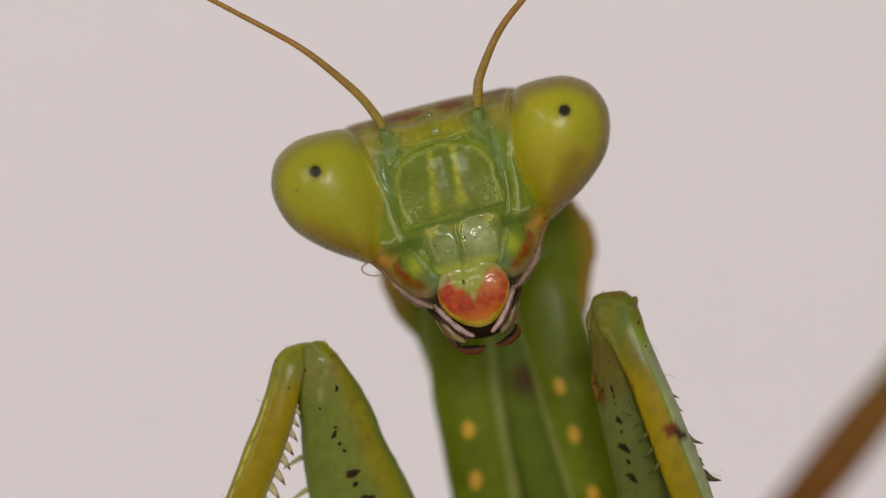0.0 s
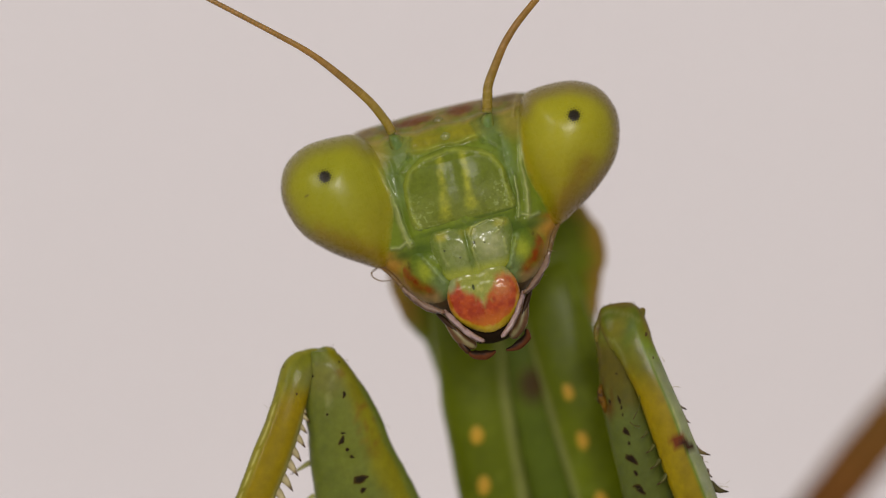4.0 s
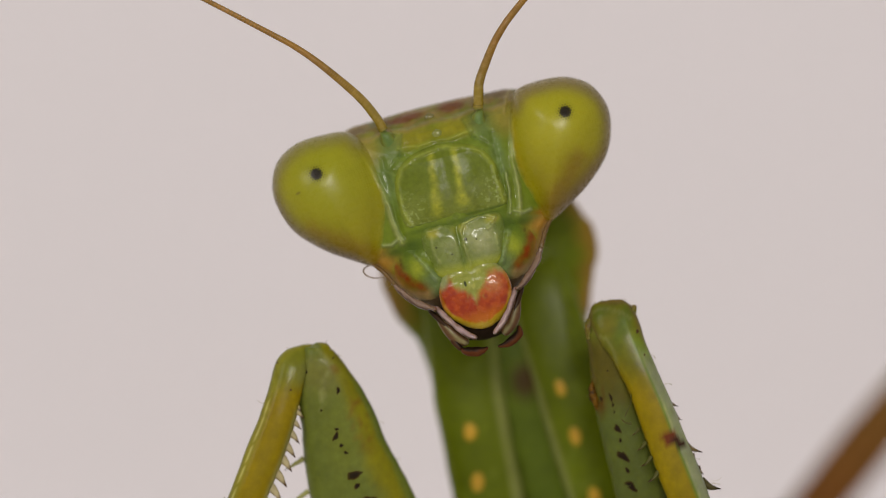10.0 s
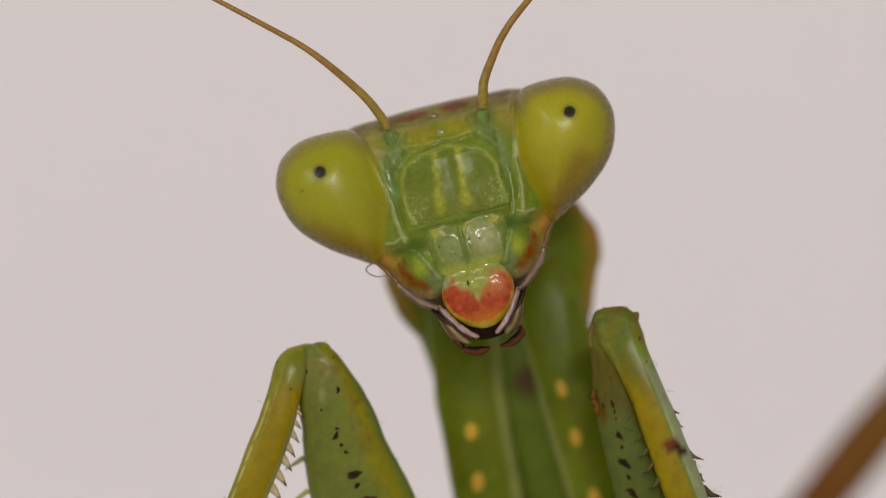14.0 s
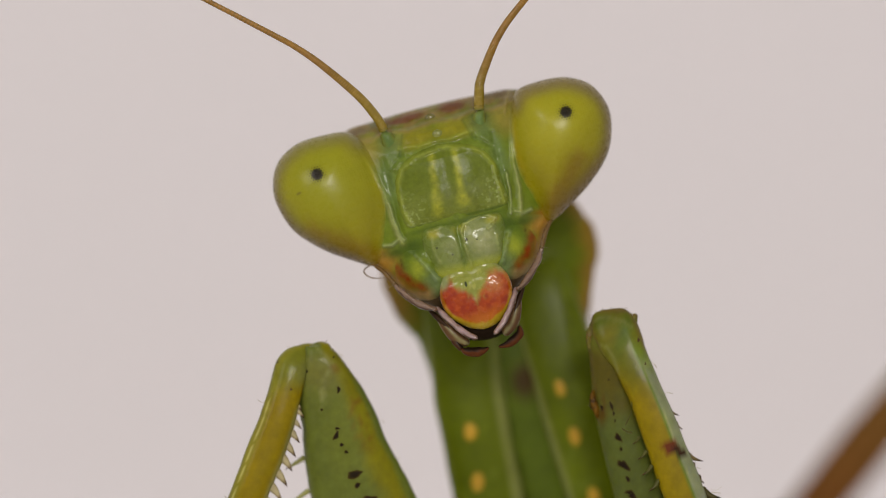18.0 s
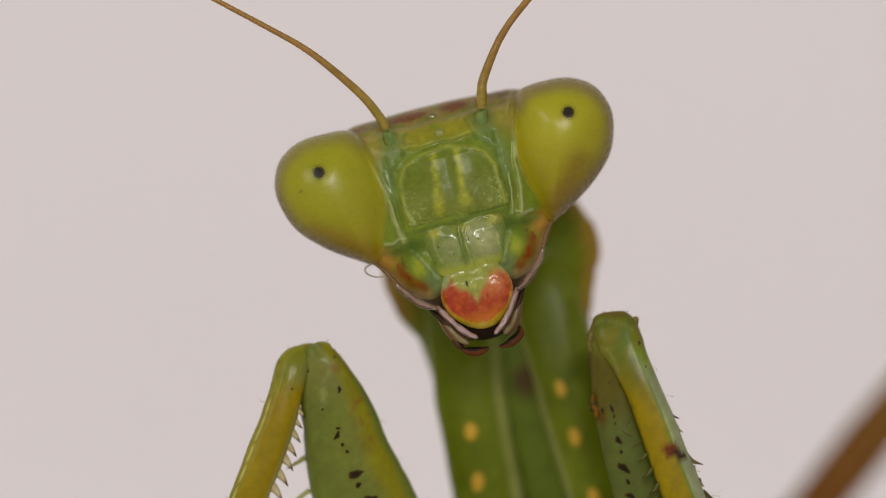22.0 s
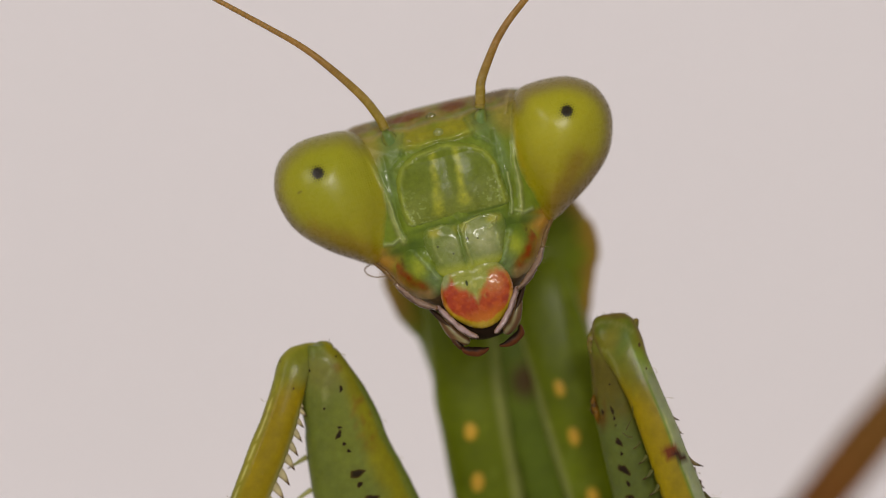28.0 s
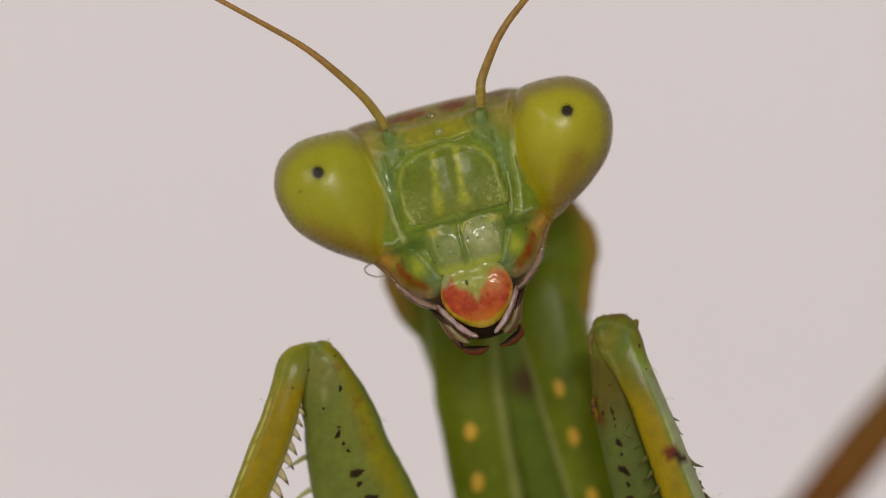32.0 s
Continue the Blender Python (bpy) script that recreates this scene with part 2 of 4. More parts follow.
# ---- the sweep of pale paper ----
def sheet(name, points, width, label):
    """A sheet of paper 1 mm thick, bent along a profile of (y, z)."""
    bm = bmesh.new()
    grid = []
    for y, z in points:
        grid.append([bm.verts.new((x, y, z)) for x in np.linspace(-width, width, 9)])
    for r0, r1 in zip(grid, grid[1:]):
        for k in range(8):
            bm.faces.new((r0[k], r0[k + 1], r1[k + 1], r1[k]))
    bmesh.ops.recalc_face_normals(bm, faces=bm.faces[:])
    bmesh.ops.solidify(bm, geom=bm.faces[:], thickness=0.0005)
    mesh = bpy.data.meshes.new(name)
    bm.to_mesh(mesh)
    bm.free()
    mesh.polygons.foreach_set("use_smooth", np.ones(len(mesh.polygons), bool))
    mesh.materials.append(PAPER)
    return tagged(new(name, mesh), label, name, kind="structure")


R_BEND, Y_BEND = 0.006, 0.090
sheet("ground", [(y, 0.0) for y in (-0.30, -0.12, 0.0, 0.03, Y_BEND)], 0.20, "pale pinkish grey paper sheet lying flat under the mantis")
sheet("backdrop", [(Y_BEND + 0.0002 + R_BEND * math.sin(radians(k)), R_BEND - R_BEND * math.cos(radians(k))) for k in range(0, 91, 9)]
      + [(Y_BEND + 0.0002 + R_BEND, z) for z in (0.06, 0.10, 0.16)], 0.20, "plain pale pinkish grey paper backdrop sweeping up from the ground")

# ---- the twig, far out of focus ----
TWIG_D = 1050.0
twig_rows = [(1454 + (882 - b) * 0.80, b, TWIG_D, 0.93 * r, 0.93 * r) for b, r in ((1545, 53), (1302, 52), (1134, 50), (978, 49), (886, 48), (796, 46), (694, 43), (564, 37), (419, 30), (284, 20))]
twig = new("twig")
for name, rows, low, high in (("stem", twig_rows[:7], (0.165, 0.060, 0.020), (0.150, 0.070, 0.022)), ("green_shoot", twig_rows[6:], (0.12, 0.105, 0.016), (0.13, 0.14, 0.02))):
    form = Limb(rows, 50, 20, round_ends=False, bulge=lambda u, k: 0.02 * np.sin(17 * u) + 0.04 * np.sin(2 * k + 9 * u))
    form.make(name, blend(low, high, np.maximum(smooth(0.5, 1.0, form.u), 0.5 * smooth(0.2, 0.9, form.s))), BARK, twig)
tagged(twig, "thin brown twig turning green higher up, standing behind the mantis", "twig")

# ---- the mantis ----
mantis = new("mantis")
tagged(mantis, "green praying mantis with olive eyes, orange labrum and raised forelegs", "mantis")

DEEP_GREEN, YELLOW, TEAL = (0.088, 0.112, 0.002), (0.222, 0.162, 0.002), (0.115, 0.170, 0.085)

# prothorax: the shield-shaped collar and the trunk below it
collar = Limb([(845, 372, 330, 20, 10), (850, 384, 330, 124, 36), (857, 402, 328, 170, 50), (862, 428, 324, 189, 60), (871, 470, 320, 194, 66), (878, 506, 318, 185, 66),
               (884, 530, 318, 175, 66), (891, 560, 320, 161, 65), (897, 592, 322, 150, 64), (909, 640, 330, 146, 60), (930, 740, 345, 142, 56), (955, 850, 360, 142, 56), (985, 980, 380, 140, 60),
               (1015, 1100, 400, 136, 64), (1050, 1250, 420, 120, 66), (1080, 1420, 440, 105, 64), (1105, 1608, 455, 90, 60)], 150, 56, power=2.3)
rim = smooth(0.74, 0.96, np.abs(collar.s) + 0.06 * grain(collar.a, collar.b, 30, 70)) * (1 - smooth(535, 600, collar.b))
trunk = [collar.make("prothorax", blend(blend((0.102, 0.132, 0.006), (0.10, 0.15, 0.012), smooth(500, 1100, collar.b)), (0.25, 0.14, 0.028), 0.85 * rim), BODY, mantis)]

# prosternum: the darker strip between the coxae
breast = Limb([(893, 560, 262, 20, 16), (905, 620, 268, 44, 24), (922, 690, 274, 50, 26), (945, 780, 284, 52, 26), (972, 880, 300, 54, 28),
               (1002, 1010, 330, 50, 30), (1020, 1090, 350, 30, 20)], 60, 28)
breast_tint = blend((0.075, 0.105, 0.012), (0.050, 0.022, 0.012), 0.9 * patch(breast.a, breast.b, 931, 674, 24, 30, 0.7))
trunk.append(breast.make("prosternum", breast_tint, BODY, mantis))


def coxa(rows, edge, marks):
    form = Limb(rows, 80, 52, power=3.4, bulge=lambda u, k: 0.07 * grain(u * 11, 2.2 * np.cos(k), 1.0, 83))
    tint = blend(DEEP_GREEN, (0.23, 0.24, 0.13), edge(form.s))
    # Soft sheen on the front side, imitated by paler green blotches.
    tint = blend(tint, (0.15, 0.19, 0.035), 0.35 * smooth(0.15, 0.6, grain(form.a * 2.0, form.b, 46, 74)) * smooth(0.0, 0.6, form.front))
    made = form.make("coxa", tint, BODY, mantis)
    for a, b, rx, rz, tilt in marks:
        spot("spot", a, b, rx, rz, tilt, form, (0.46, 0.27, 0.045), made, BODY, 1.4, point=0.1, fade=(0.13, 0.15, 0.010))
    trunk.append(made)


coxa([(796, 440, 300, 20, 16), (804, 500, 282, 50, 34), (818, 590, 268, 64, 33), (830, 690, 264, 63, 34), (843, 765, 264, 62, 34), (858, 850, 270, 62, 34),
      (878, 960, 284, 58, 38), (896, 1050, 300, 50, 38), (902, 1100, 310, 26, 26)],
     lambda s: np.maximum(0.55 * smooth(0.60, 0.80, s), 0.4 * smooth(0.8, 0.98, -s)),
     [(833, 764, 14, 19, 0), (846, 853, 13, 19, 0), (862, 930, 13, 18, 0)])
coxa([(940, 420, 304, 20, 16), (954, 490, 284, 54, 34), (980, 590, 268, 62, 33), (1009, 690, 264, 60, 34), (1034, 770, 264, 62, 34), (1062, 860, 270, 62, 34),
      (1090, 960, 288, 60, 38), (1108, 1050, 304, 50, 38), (1112, 1100, 316, 26, 26)],
     lambda s: np.maximum(0.75 * smooth(0.74, 0.90, -s), 0.2 * smooth(0.8, 0.98, s)),
     [(994, 687, 11, 17, -18), (1019, 773, 12, 19, -14), (1052, 878, 12, 18, -12)])

# ---- forelegs ----
def lumpy(u, k):
    """Slight unevenness of a leg."""
    return 0.014 * grain(u * 26, 1.4 * np.cos(k), 1.0, 60) + 0.014 * grain(u * 70, 3.0 * np.cos(k), 1.0, 61)


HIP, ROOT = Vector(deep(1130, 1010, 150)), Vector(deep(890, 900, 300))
left_leg, right_leg = [], []

# the leg that shows its spread femur
femur_l = Limb([(564, 605, 12, 8, 8), (565, 611, 13, 20, 18), (565, 622, 14, 28, 26), (569, 644, 17, 38, 33), (585, 700, 26, 58, 42), (602, 750, 34, 67, 48), (614, 800, 42, 75, 52),
                (630, 850, 48, 83, 54), (649, 900, 56, 89, 56), (672, 965, 82, 90, 58), (715, 1040, 150, 78, 54), (790, 1100, 240, 56, 46), (868, 1118, 300, 38, 36)], 110, 52, power=2.8, bulge=lumpy)
t = femur_l.s
fa, fb = femur_l.a, femur_l.b
tint = blend((0.114, 0.138, 0.032), (0.18, 0.165, 0.007), smooth(0.18, 0.62, t + 0.15 * grain(fa, fb, 30, 40)))
tint = blend(tint, (0.14, 0.160, 0.028), 0.6 * patch(fa, fb, 606, 770, 26, 90, 0.8, -12))
# Knee painted paler, standing in for backdrop light that comes through it.
tint = blend(tint, (0.145, 0.145, 0.042), 0.9 * patch(fa, fb, 562, 664, 42, 34, 0.6))
tint = blend(tint, (0.115, 0.135, 0.032), 0.8 * patch(fa, fb, 552, 720, 26, 34, 0.7))
# Glint streaks of the knee, painted as two pale lines.
tint = blend(tint, (0.26, 0.26, 0.15), 0.55 * np.exp(-(reach(fa, fb, [(588, 652), (578, 668), (572, 692), (571, 722)], 0.8) / 2.6) ** 2))
tint = blend(tint, (0.22, 0.22, 0.12), 0.5 * np.exp(-(reach(fa, fb, [(560, 612), (575, 628), (594, 648)], 1.0) / 3.0) ** 2))
tint = blend(tint, (0.15, 0.07, 0.012), np.maximum(0.6 * patch(fa, fb, 594, 651, 8, 6, 0.6), 0.9 * smooth(-0.1, 0.5, grain(fa * 1.0, fb, 8, 41)) * patch(fa, fb, 643, 742, 18, 44, 0.7, -12)))
tint = blend(tint, (0.110, 0.150, 0.035), 0.8 * smooth(0.80, 0.93, t + 0.05 * grain(fa, fb, 24, 87)) * smooth(640, 700, fb))
left_leg.append(femur_l.make("femur", tint, LEG, mantis))
for a, b, rx, rz, tilt in ((601, 690, 3.4, 6, 10), (571, 725, 2.6, 2.6, 0), (599, 758, 5, 2, 0), (597, 771, 4, 10, 25), (607, 787, 3.6, 3.2, 0), (615, 800, 5, 2.6, 20),
                           (630, 839, 16, 7.6, -22), (635, 858, 6, 4.5, -20), (656, 884, 15, 8, -15), (545, 657, 2, 3, 0), (592, 632, 1.8, 2.2, 0)):
    spot("spot", a, b, rx, rz, tilt, femur_l, (0.014, 0.009, 0.005), left_leg[0], BARK, 0.9, fade=(0.085, 0.060, 0.012), ragged=0.35)
for a0, b0, a1, b1 in ((540, 810, 506, 831), (548, 868, 512, 893), (556, 920, 518, 950)):
    thorn("spine", a0, b0, 40, a1, b1, 30, 5, left_leg[0], (0.3, 0.3, 0.16))

tibia_l = Limb([(574, 624, 26, 6, 6), (558, 624, 24, 16, 16), (540, 630, 18, 22, 22), (521, 648, 9, 31, 28), (508, 688, 3, 30, 28), (491, 748, -2, 32, 28), (473, 796, -3, 34, 28),
                (452, 850, -4, 33, 28), (430, 905, -4, 32, 26), (406, 965, -4, 29, 22), (384, 1035, -4, 18, 14), (372, 1062, -4, 4, 4)], 100, 40, power=2.5, bulge=lumpy)
tint = blend((0.155, 0.162, 0.018), YELLOW, smooth(650, 715, tibia_l.b + 14 * tibia_l.s))
tint = blend(tint, (0.15, 0.155, 0.045), smooth(0.0, 0.6, tibia_l.s) * smooth(700, 660, tibia_l.b) * smooth(612, 632, tibia_l.b))
tint = blend(tint, (0.20, 0.19, 0.03), 0.8 * smooth(0.40, 0.75, -tibia_l.s))
# Beaded glint line near the outer edge, painted into the colour.
tint = blend(tint, (0.50, 0.47, 0.25), 0.95 * smooth(-0.4, 0.3, grain(tibia_l.a, tibia_l.b, 9, 55)) * np.exp(-((tibia_l.s + 0.74) / 0.04) ** 2) * smooth(680, 720, tibia_l.b))
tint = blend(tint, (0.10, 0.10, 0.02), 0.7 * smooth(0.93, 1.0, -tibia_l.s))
tint = blend(tint, (0.25, 0.24, 0.13), 0.7 * smooth(0.72, 0.92, tibia_l.s) * smooth(700, 740, tibia_l.b))
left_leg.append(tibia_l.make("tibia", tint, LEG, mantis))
spot("spot", 517, 689, 2, 2, 0, tibia_l, (0.06, 0.03, 0.015), left_leg[1], HORN, 1.0)
spot("spot", 493, 641, 2, 3.4, 10, tibia_l, (0.05, 0.03, 0.015), left_leg[1], HORN, 1.0)
for a0, b0, a1, b1, r in ((529, 716, 535, 727, 3), (526, 730, 540, 739, 4.5), (521, 747, 535, 759, 5), (514, 764, 532, 784, 6), (506, 786, 525, 809, 6.5), (499, 809, 519, 834, 7),
                          (489, 835, 510, 861, 7), (479, 859, 501, 888, 7), (470, 885, 490, 916, 7), (458, 916, 476, 946, 7)):
    thorn("spine", a0 - 7, b0 - 8, -4, a1, b1, -8, r * 1.55, left_leg[1], (0.40, 0.34, 0.30), bend=0.05)

# the leg held edge-on, its tibia folded in front
femur_r = Limb([(1076, 560, 14, 8, 8), (1075, 565, 14, 20, 14), (1074, 574, 13, 28, 22), (1077, 600, 10, 37, 28), (1081, 640, 20, 36, 34), (1092, 700, 34, 43, 38), (1106, 760, 38, 46, 40),
                (1122, 820, 44, 48, 42), (1138, 880, 54, 50, 44), (1150, 960, 100, 52, 46), (1150, 1040, 190, 50, 44), (1134, 1094, 280, 36, 36), (1112, 1112, 320, 20, 20)], 100, 44, power=2.2, bulge=lumpy)
tint = blend((0.092, 0.076, 0.014), (0.086, 0.106, 0.030), smooth(680, 770, femur_r.b + 30 * grain(femur_r.a, femur_r.b, 24, 62)))
tint = blend(tint, (0.105, 0.120, 0.015), smooth(640, 600, femur_r.b))
tint = blend(tint, (0.085, 0.035, 0.006), smooth(-0.3, 0.2, grain(femur_r.a, femur_r.b, 7, 43)) * patch(femur_r.a, femur_r.b, 1056, 716, 15, 36, 0.4, -12))
tint = blend(tint, (0.075, 0.110, 0.014), 0.8 * patch(femur_r.a, femur_r.b, 1100, 590, 22, 26, 0.8))
tint = blend(tint, (0.24, 0.24, 0.14), 0.7 * np.exp(-(reach(femur_r.a, femur_r.b, [(1046, 582), (1056, 563), (1080, 557), (1108, 566)], 1.0) / 2.4) ** 2))
tint = blend(tint, (0.15, 0.11, 0.05), 0.7 * smooth(-0.2, 0.3, grain(femur_r.a, femur_r.b, 8, 63)) * patch(femur_r.a, femur_r.b, 1043, 605, 10, 24, 0.6))
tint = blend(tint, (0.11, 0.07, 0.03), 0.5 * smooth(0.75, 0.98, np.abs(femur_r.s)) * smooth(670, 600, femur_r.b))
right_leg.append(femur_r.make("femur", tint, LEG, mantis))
for a, b, rx, rz, tilt in ((1064, 719, 3, 7, -15), (1081, 716, 3.5, 10, -20), (1085, 730, 2.6, 5, 0), (1087, 743, 2, 4, 0), (1093, 773, 12, 6, 45), (1098, 793, 3.4, 5, 0), (1103, 822, 17, 8, 42),
                           (1110, 846, 5, 7, -20), (1116, 874, 17, 9, 42), (1077, 634, 2.6, 3.6, 0), (1076, 670, 3, 1.8, 0)):
    spot("spot", a + 2.5, b + 4, 0.78 * rx, 0.8 * rz, tilt, femur_r, (0.014, 0.008, 0.005), right_leg[0], BARK, 1.0, fade=(0.070, 0.050, 0.012), ragged=0.35)

tibia_r = Limb([(1076, 552, 14, 8, 6), (1076, 555, 12, 22, 13), (1078, 562, 9, 32, 20), (1086, 580, 5, 41, 26), (1099, 607, 1, 41, 29), (1116, 640, -4, 34, 30), (1140, 690, -9, 31, 30), (1162, 745, -12, 33, 30), (1182, 800, -13, 34, 30),
                (1203, 855, -14, 36, 30), (1226, 915, -14, 35, 28), (1250, 985, -12, 28, 22), (1272, 1050, -10, 14, 12), (1280, 1075, -10, 4, 4)], 100, 48, power=3.0, bulge=lumpy)
s = tibia_r.s
ta, tb = tibia_r.a, tibia_r.b
tint = blend((0.115, 0.120, 0.012), YELLOW, smooth(640, 720, tb - 10 * s + 14 * grain(ta, tb, 20, 42)))
tint = blend(tint, (0.13, 0.18, 0.028), smooth(0.28, 0.40, s) * smooth(590, 630, tb))
tint = blend(tint, (0.080, 0.120, 0.016), 0.85 * patch(ta, tb, 1107, 590, 12, 34, 0.9, 18))
tint = blend(tint, (0.060, 0.10, 0.014), 0.6 * patch(ta, tb, 1068, 575, 16, 14, 0.9))
tint = blend(tint, (0.15, 0.13, 0.012), 0.7 * patch(ta, tb, 1078, 592, 14, 16, 0.9))
tint = blend(tint, (0.20, 0.20, 0.11), 0.4 * np.exp(-(reach(ta, tb, [(1051, 572), (1063, 565), (1082, 564), (1104, 570), (1120, 582)], 1.0) / 3.2) ** 2))
tint = blend(tint, (0.20, 0.20, 0.10), 0.5 * np.exp(-(reach(ta, tb, [(1058, 612), (1076, 618), (1088, 636), (1096, 664)], 1.5) / 3.0) ** 2))
tint = blend(tint, (0.225, 0.240, 0.24), (0.8 + 0.3 * grain(ta, tb, 10, 84)) * smooth(0.40, 0.50, s) * smooth(620, 680, tb))
# Broken glint along the pale strip, drawn in colour.
tint = blend(tint, (0.36, 0.38, 0.22), 0.55 * smooth(-0.2, 0.5, grain(ta, tb, 16, 73)) * np.exp(-((s - 0.53) / 0.035) ** 2) * smooth(610, 680, tb))
tint = blend(tint, (0.09, 0.12, 0.02), 0.35 * np.exp(-((s - 0.38) / 0.04) ** 2) * smooth(600, 640, tb))
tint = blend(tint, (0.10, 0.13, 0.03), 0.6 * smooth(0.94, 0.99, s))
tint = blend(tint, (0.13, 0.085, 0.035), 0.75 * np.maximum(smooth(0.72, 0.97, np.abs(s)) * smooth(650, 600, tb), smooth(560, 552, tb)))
wa, wb = ta + 4 * grain(ta, tb, 7, 92), tb + 4 * grain(ta, tb, 7, 93)
tint = blend(tint, (0.115, 0.022, 0.003), patch(wa, wb, 1187, 794, 15, 12, 0.35))
tint = blend(tint, (0.030, 0.008, 0.004), patch(wa, wb, 1203, 801, 12, 8, 0.25, 20))
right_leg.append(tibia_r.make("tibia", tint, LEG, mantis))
spot("spot", 1132, 604, 2.6, 4, 0, tibia_r, (0.06, 0.03, 0.015), right_leg[1], HORN, 1.0)
spot("spot", 1144, 646, 1.6, 2.6, 0, tibia_r, (0.06, 0.03, 0.015), right_leg[1], HORN, 1.0)
nub = Limb([(1116, 582, -2, 7, 7), (1121, 572, -3, 8.5, 9), (1125, 563, -4, 6, 6), (1127, 557, -4, 4, 4)], 26, 18)
nub.make("knee_lobe", blend((0.12, 0.13, 0.03), (0.13, 0.085, 0.04), smooth(0.3, 0.9, nub.u)), LEG, right_leg[1], "blunt brown nub on the knee")
for a0, b0, a1, b1, r in ((1182, 722, 1203, 738, 5), (1202, 768, 1212, 784, 4.5), (1212, 800, 1245, 819, 7), (1222, 808, 1229, 823, 4), (1228, 824, 1241, 848, 6), (1240, 856, 1248, 870, 4),
                          (1252, 900, 1268, 922, 6), (1200, 752, 1209, 762, 3.5), (1214, 793, 1222, 804, 3.5), (1233, 836, 1242, 847, 4), (1240, 846, 1247, 858, 4)):
    thorn("spine", a0 - 3, b0 - 2, -10, a1, b1, -16, r, right_leg[1], (0.15, 0.11, 0.07), (0.035, 0.014, 0.008), -0.1)
thorn("spine", 1242, 870, -10, 1277, 884, -18, 9, right_leg[1], (0.06, 0.05, 0.025), (0.012, 0.008, 0.006), -0.1)
for a0, b0, a1, b1, r in ((1122, 700, 1112, 755, 1.5), (1122, 768, 1106, 760, 3), (1136, 776, 1125, 788, 4), (1148, 800, 1134, 815, 5), (1158, 826, 1141, 843, 5.5), (1170, 852, 1153, 871, 6)):
    thorn("spine", a0 - 3, b0, -26, a1 - 4, b1, -34, r * 0.8, right_leg[1], (0.07, 0.07, 0.025), bend=0.1)

lobe = Limb([(1051, 576, 4, 3, 4), (1047, 588, 0, 6, 8), (1044, 602, 0, 6, 9), (1046, 620, 2, 4, 6)], 30, 18, bulge=lambda u, k: 0.4 * grain(u * 11, 2 * np.cos(k), 1.0, 71))
lobe.make("knee_lobe", blend((0.13, 0.11, 0.035), (0.10, 0.055, 0.02), smooth(-0.2, 0.5, grain(lobe.a, lobe.b, 6, 72))), LEG, right_leg[0], "brownish rough lobe at the knee")

scar = Limb([(1053, 690, 24, 2, 4), (1050, 702, 18, 5, 8), (1052, 716, 16, 7, 9), (1056, 730, 18, 6, 8), (1061, 744, 24, 2, 4)], 60, 24, bulge=lambda u, k: 0.35 * grain(u * 16, 2 * np.cos(k), 1.0, 75))
scar_tint = blend((0.13, 0.062, 0.008), (0.035, 0.016, 0.005), np.maximum(smooth(0.0, 0.5, grain(scar.a, 2.5 * scar.b, 9, 76)), smooth(0.55, 0.9, -scar.s)))
scar.make("rough_patch", scar_tint, BODY, right_leg[0], "ragged ochre brown patch")

# fine hairs along the legs and on the knees
for owner, top in ((right_leg[0], ((1050, 570), (1060, 562), (1070, 558), (1083, 557), (1095, 559), (1107, 564))), (left_leg[0], ((577, 612),)), (left_leg[1], ((500, 652),))):
    for a, b in top:
        thorn("hair", a, b, 4, a + 0.15 * (a - 1080 if a > 800 else a - 550), b - 11, 2, 0.45, owner, (0.16, 0.11, 0.06), (0.12, 0.08, 0.05), 0.1)
hair_rng = random.Random(7)
for owner, form, edge, count in ((left_leg[1], tibia_l, -1, 4), (right_leg[1], tibia_r, 1, 5), (left_leg[0], femur_l, 1, 3), (right_leg[0], femur_r, -1, 3)):
    column = int(np.argmax(edge * form.s[0]))
    for k in range(count):
        row = int(len(form.a) * (0.16 + 0.55 * (k + hair_rng.random()) / count))
        a, b, d = form.a[row, column], form.b[row, column], form.rings[row, column, 1] / U
        reach_out = 6 + 9 * hair_rng.random()
        lean = hair_rng.uniform(-0.5, 1.1)
        thorn("hair", a - edge * 2, b, d, a + edge * reach_out, b + lean * reach_out, d - 4, 0.5, owner, (0.34, 0.30, 0.2), (0.25, 0.2, 0.14), 0.15)

for k in range(6):
    a, b = 1250 + hair_rng.uniform(0, 22), 866 + hair_rng.uniform(0, 16)
    lean = hair_rng.uniform(-1.0, 0.3)
    thorn("hair", a - 8, b, -12, a + 12 * math.cos(lean), b + 12 * math.sin(lean), -18, 0.3, right_leg[1], (0.5, 0.46, 0.6), (0.5, 0.46, 0.6), hair_rng.uniform(-0.2, 0.2))

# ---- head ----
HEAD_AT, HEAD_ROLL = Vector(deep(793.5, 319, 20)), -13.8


def face(x, z):
    """How far the front of the head lies from the plane through its middle."""
    return -np.interp(z, (-320, -265, -200, -120, -60, 40, 90, 115, 140), (44, 58, 70, 76, 78, 75, 62, 42, 14)) + 0.0011 * np.asarray(x) ** 2


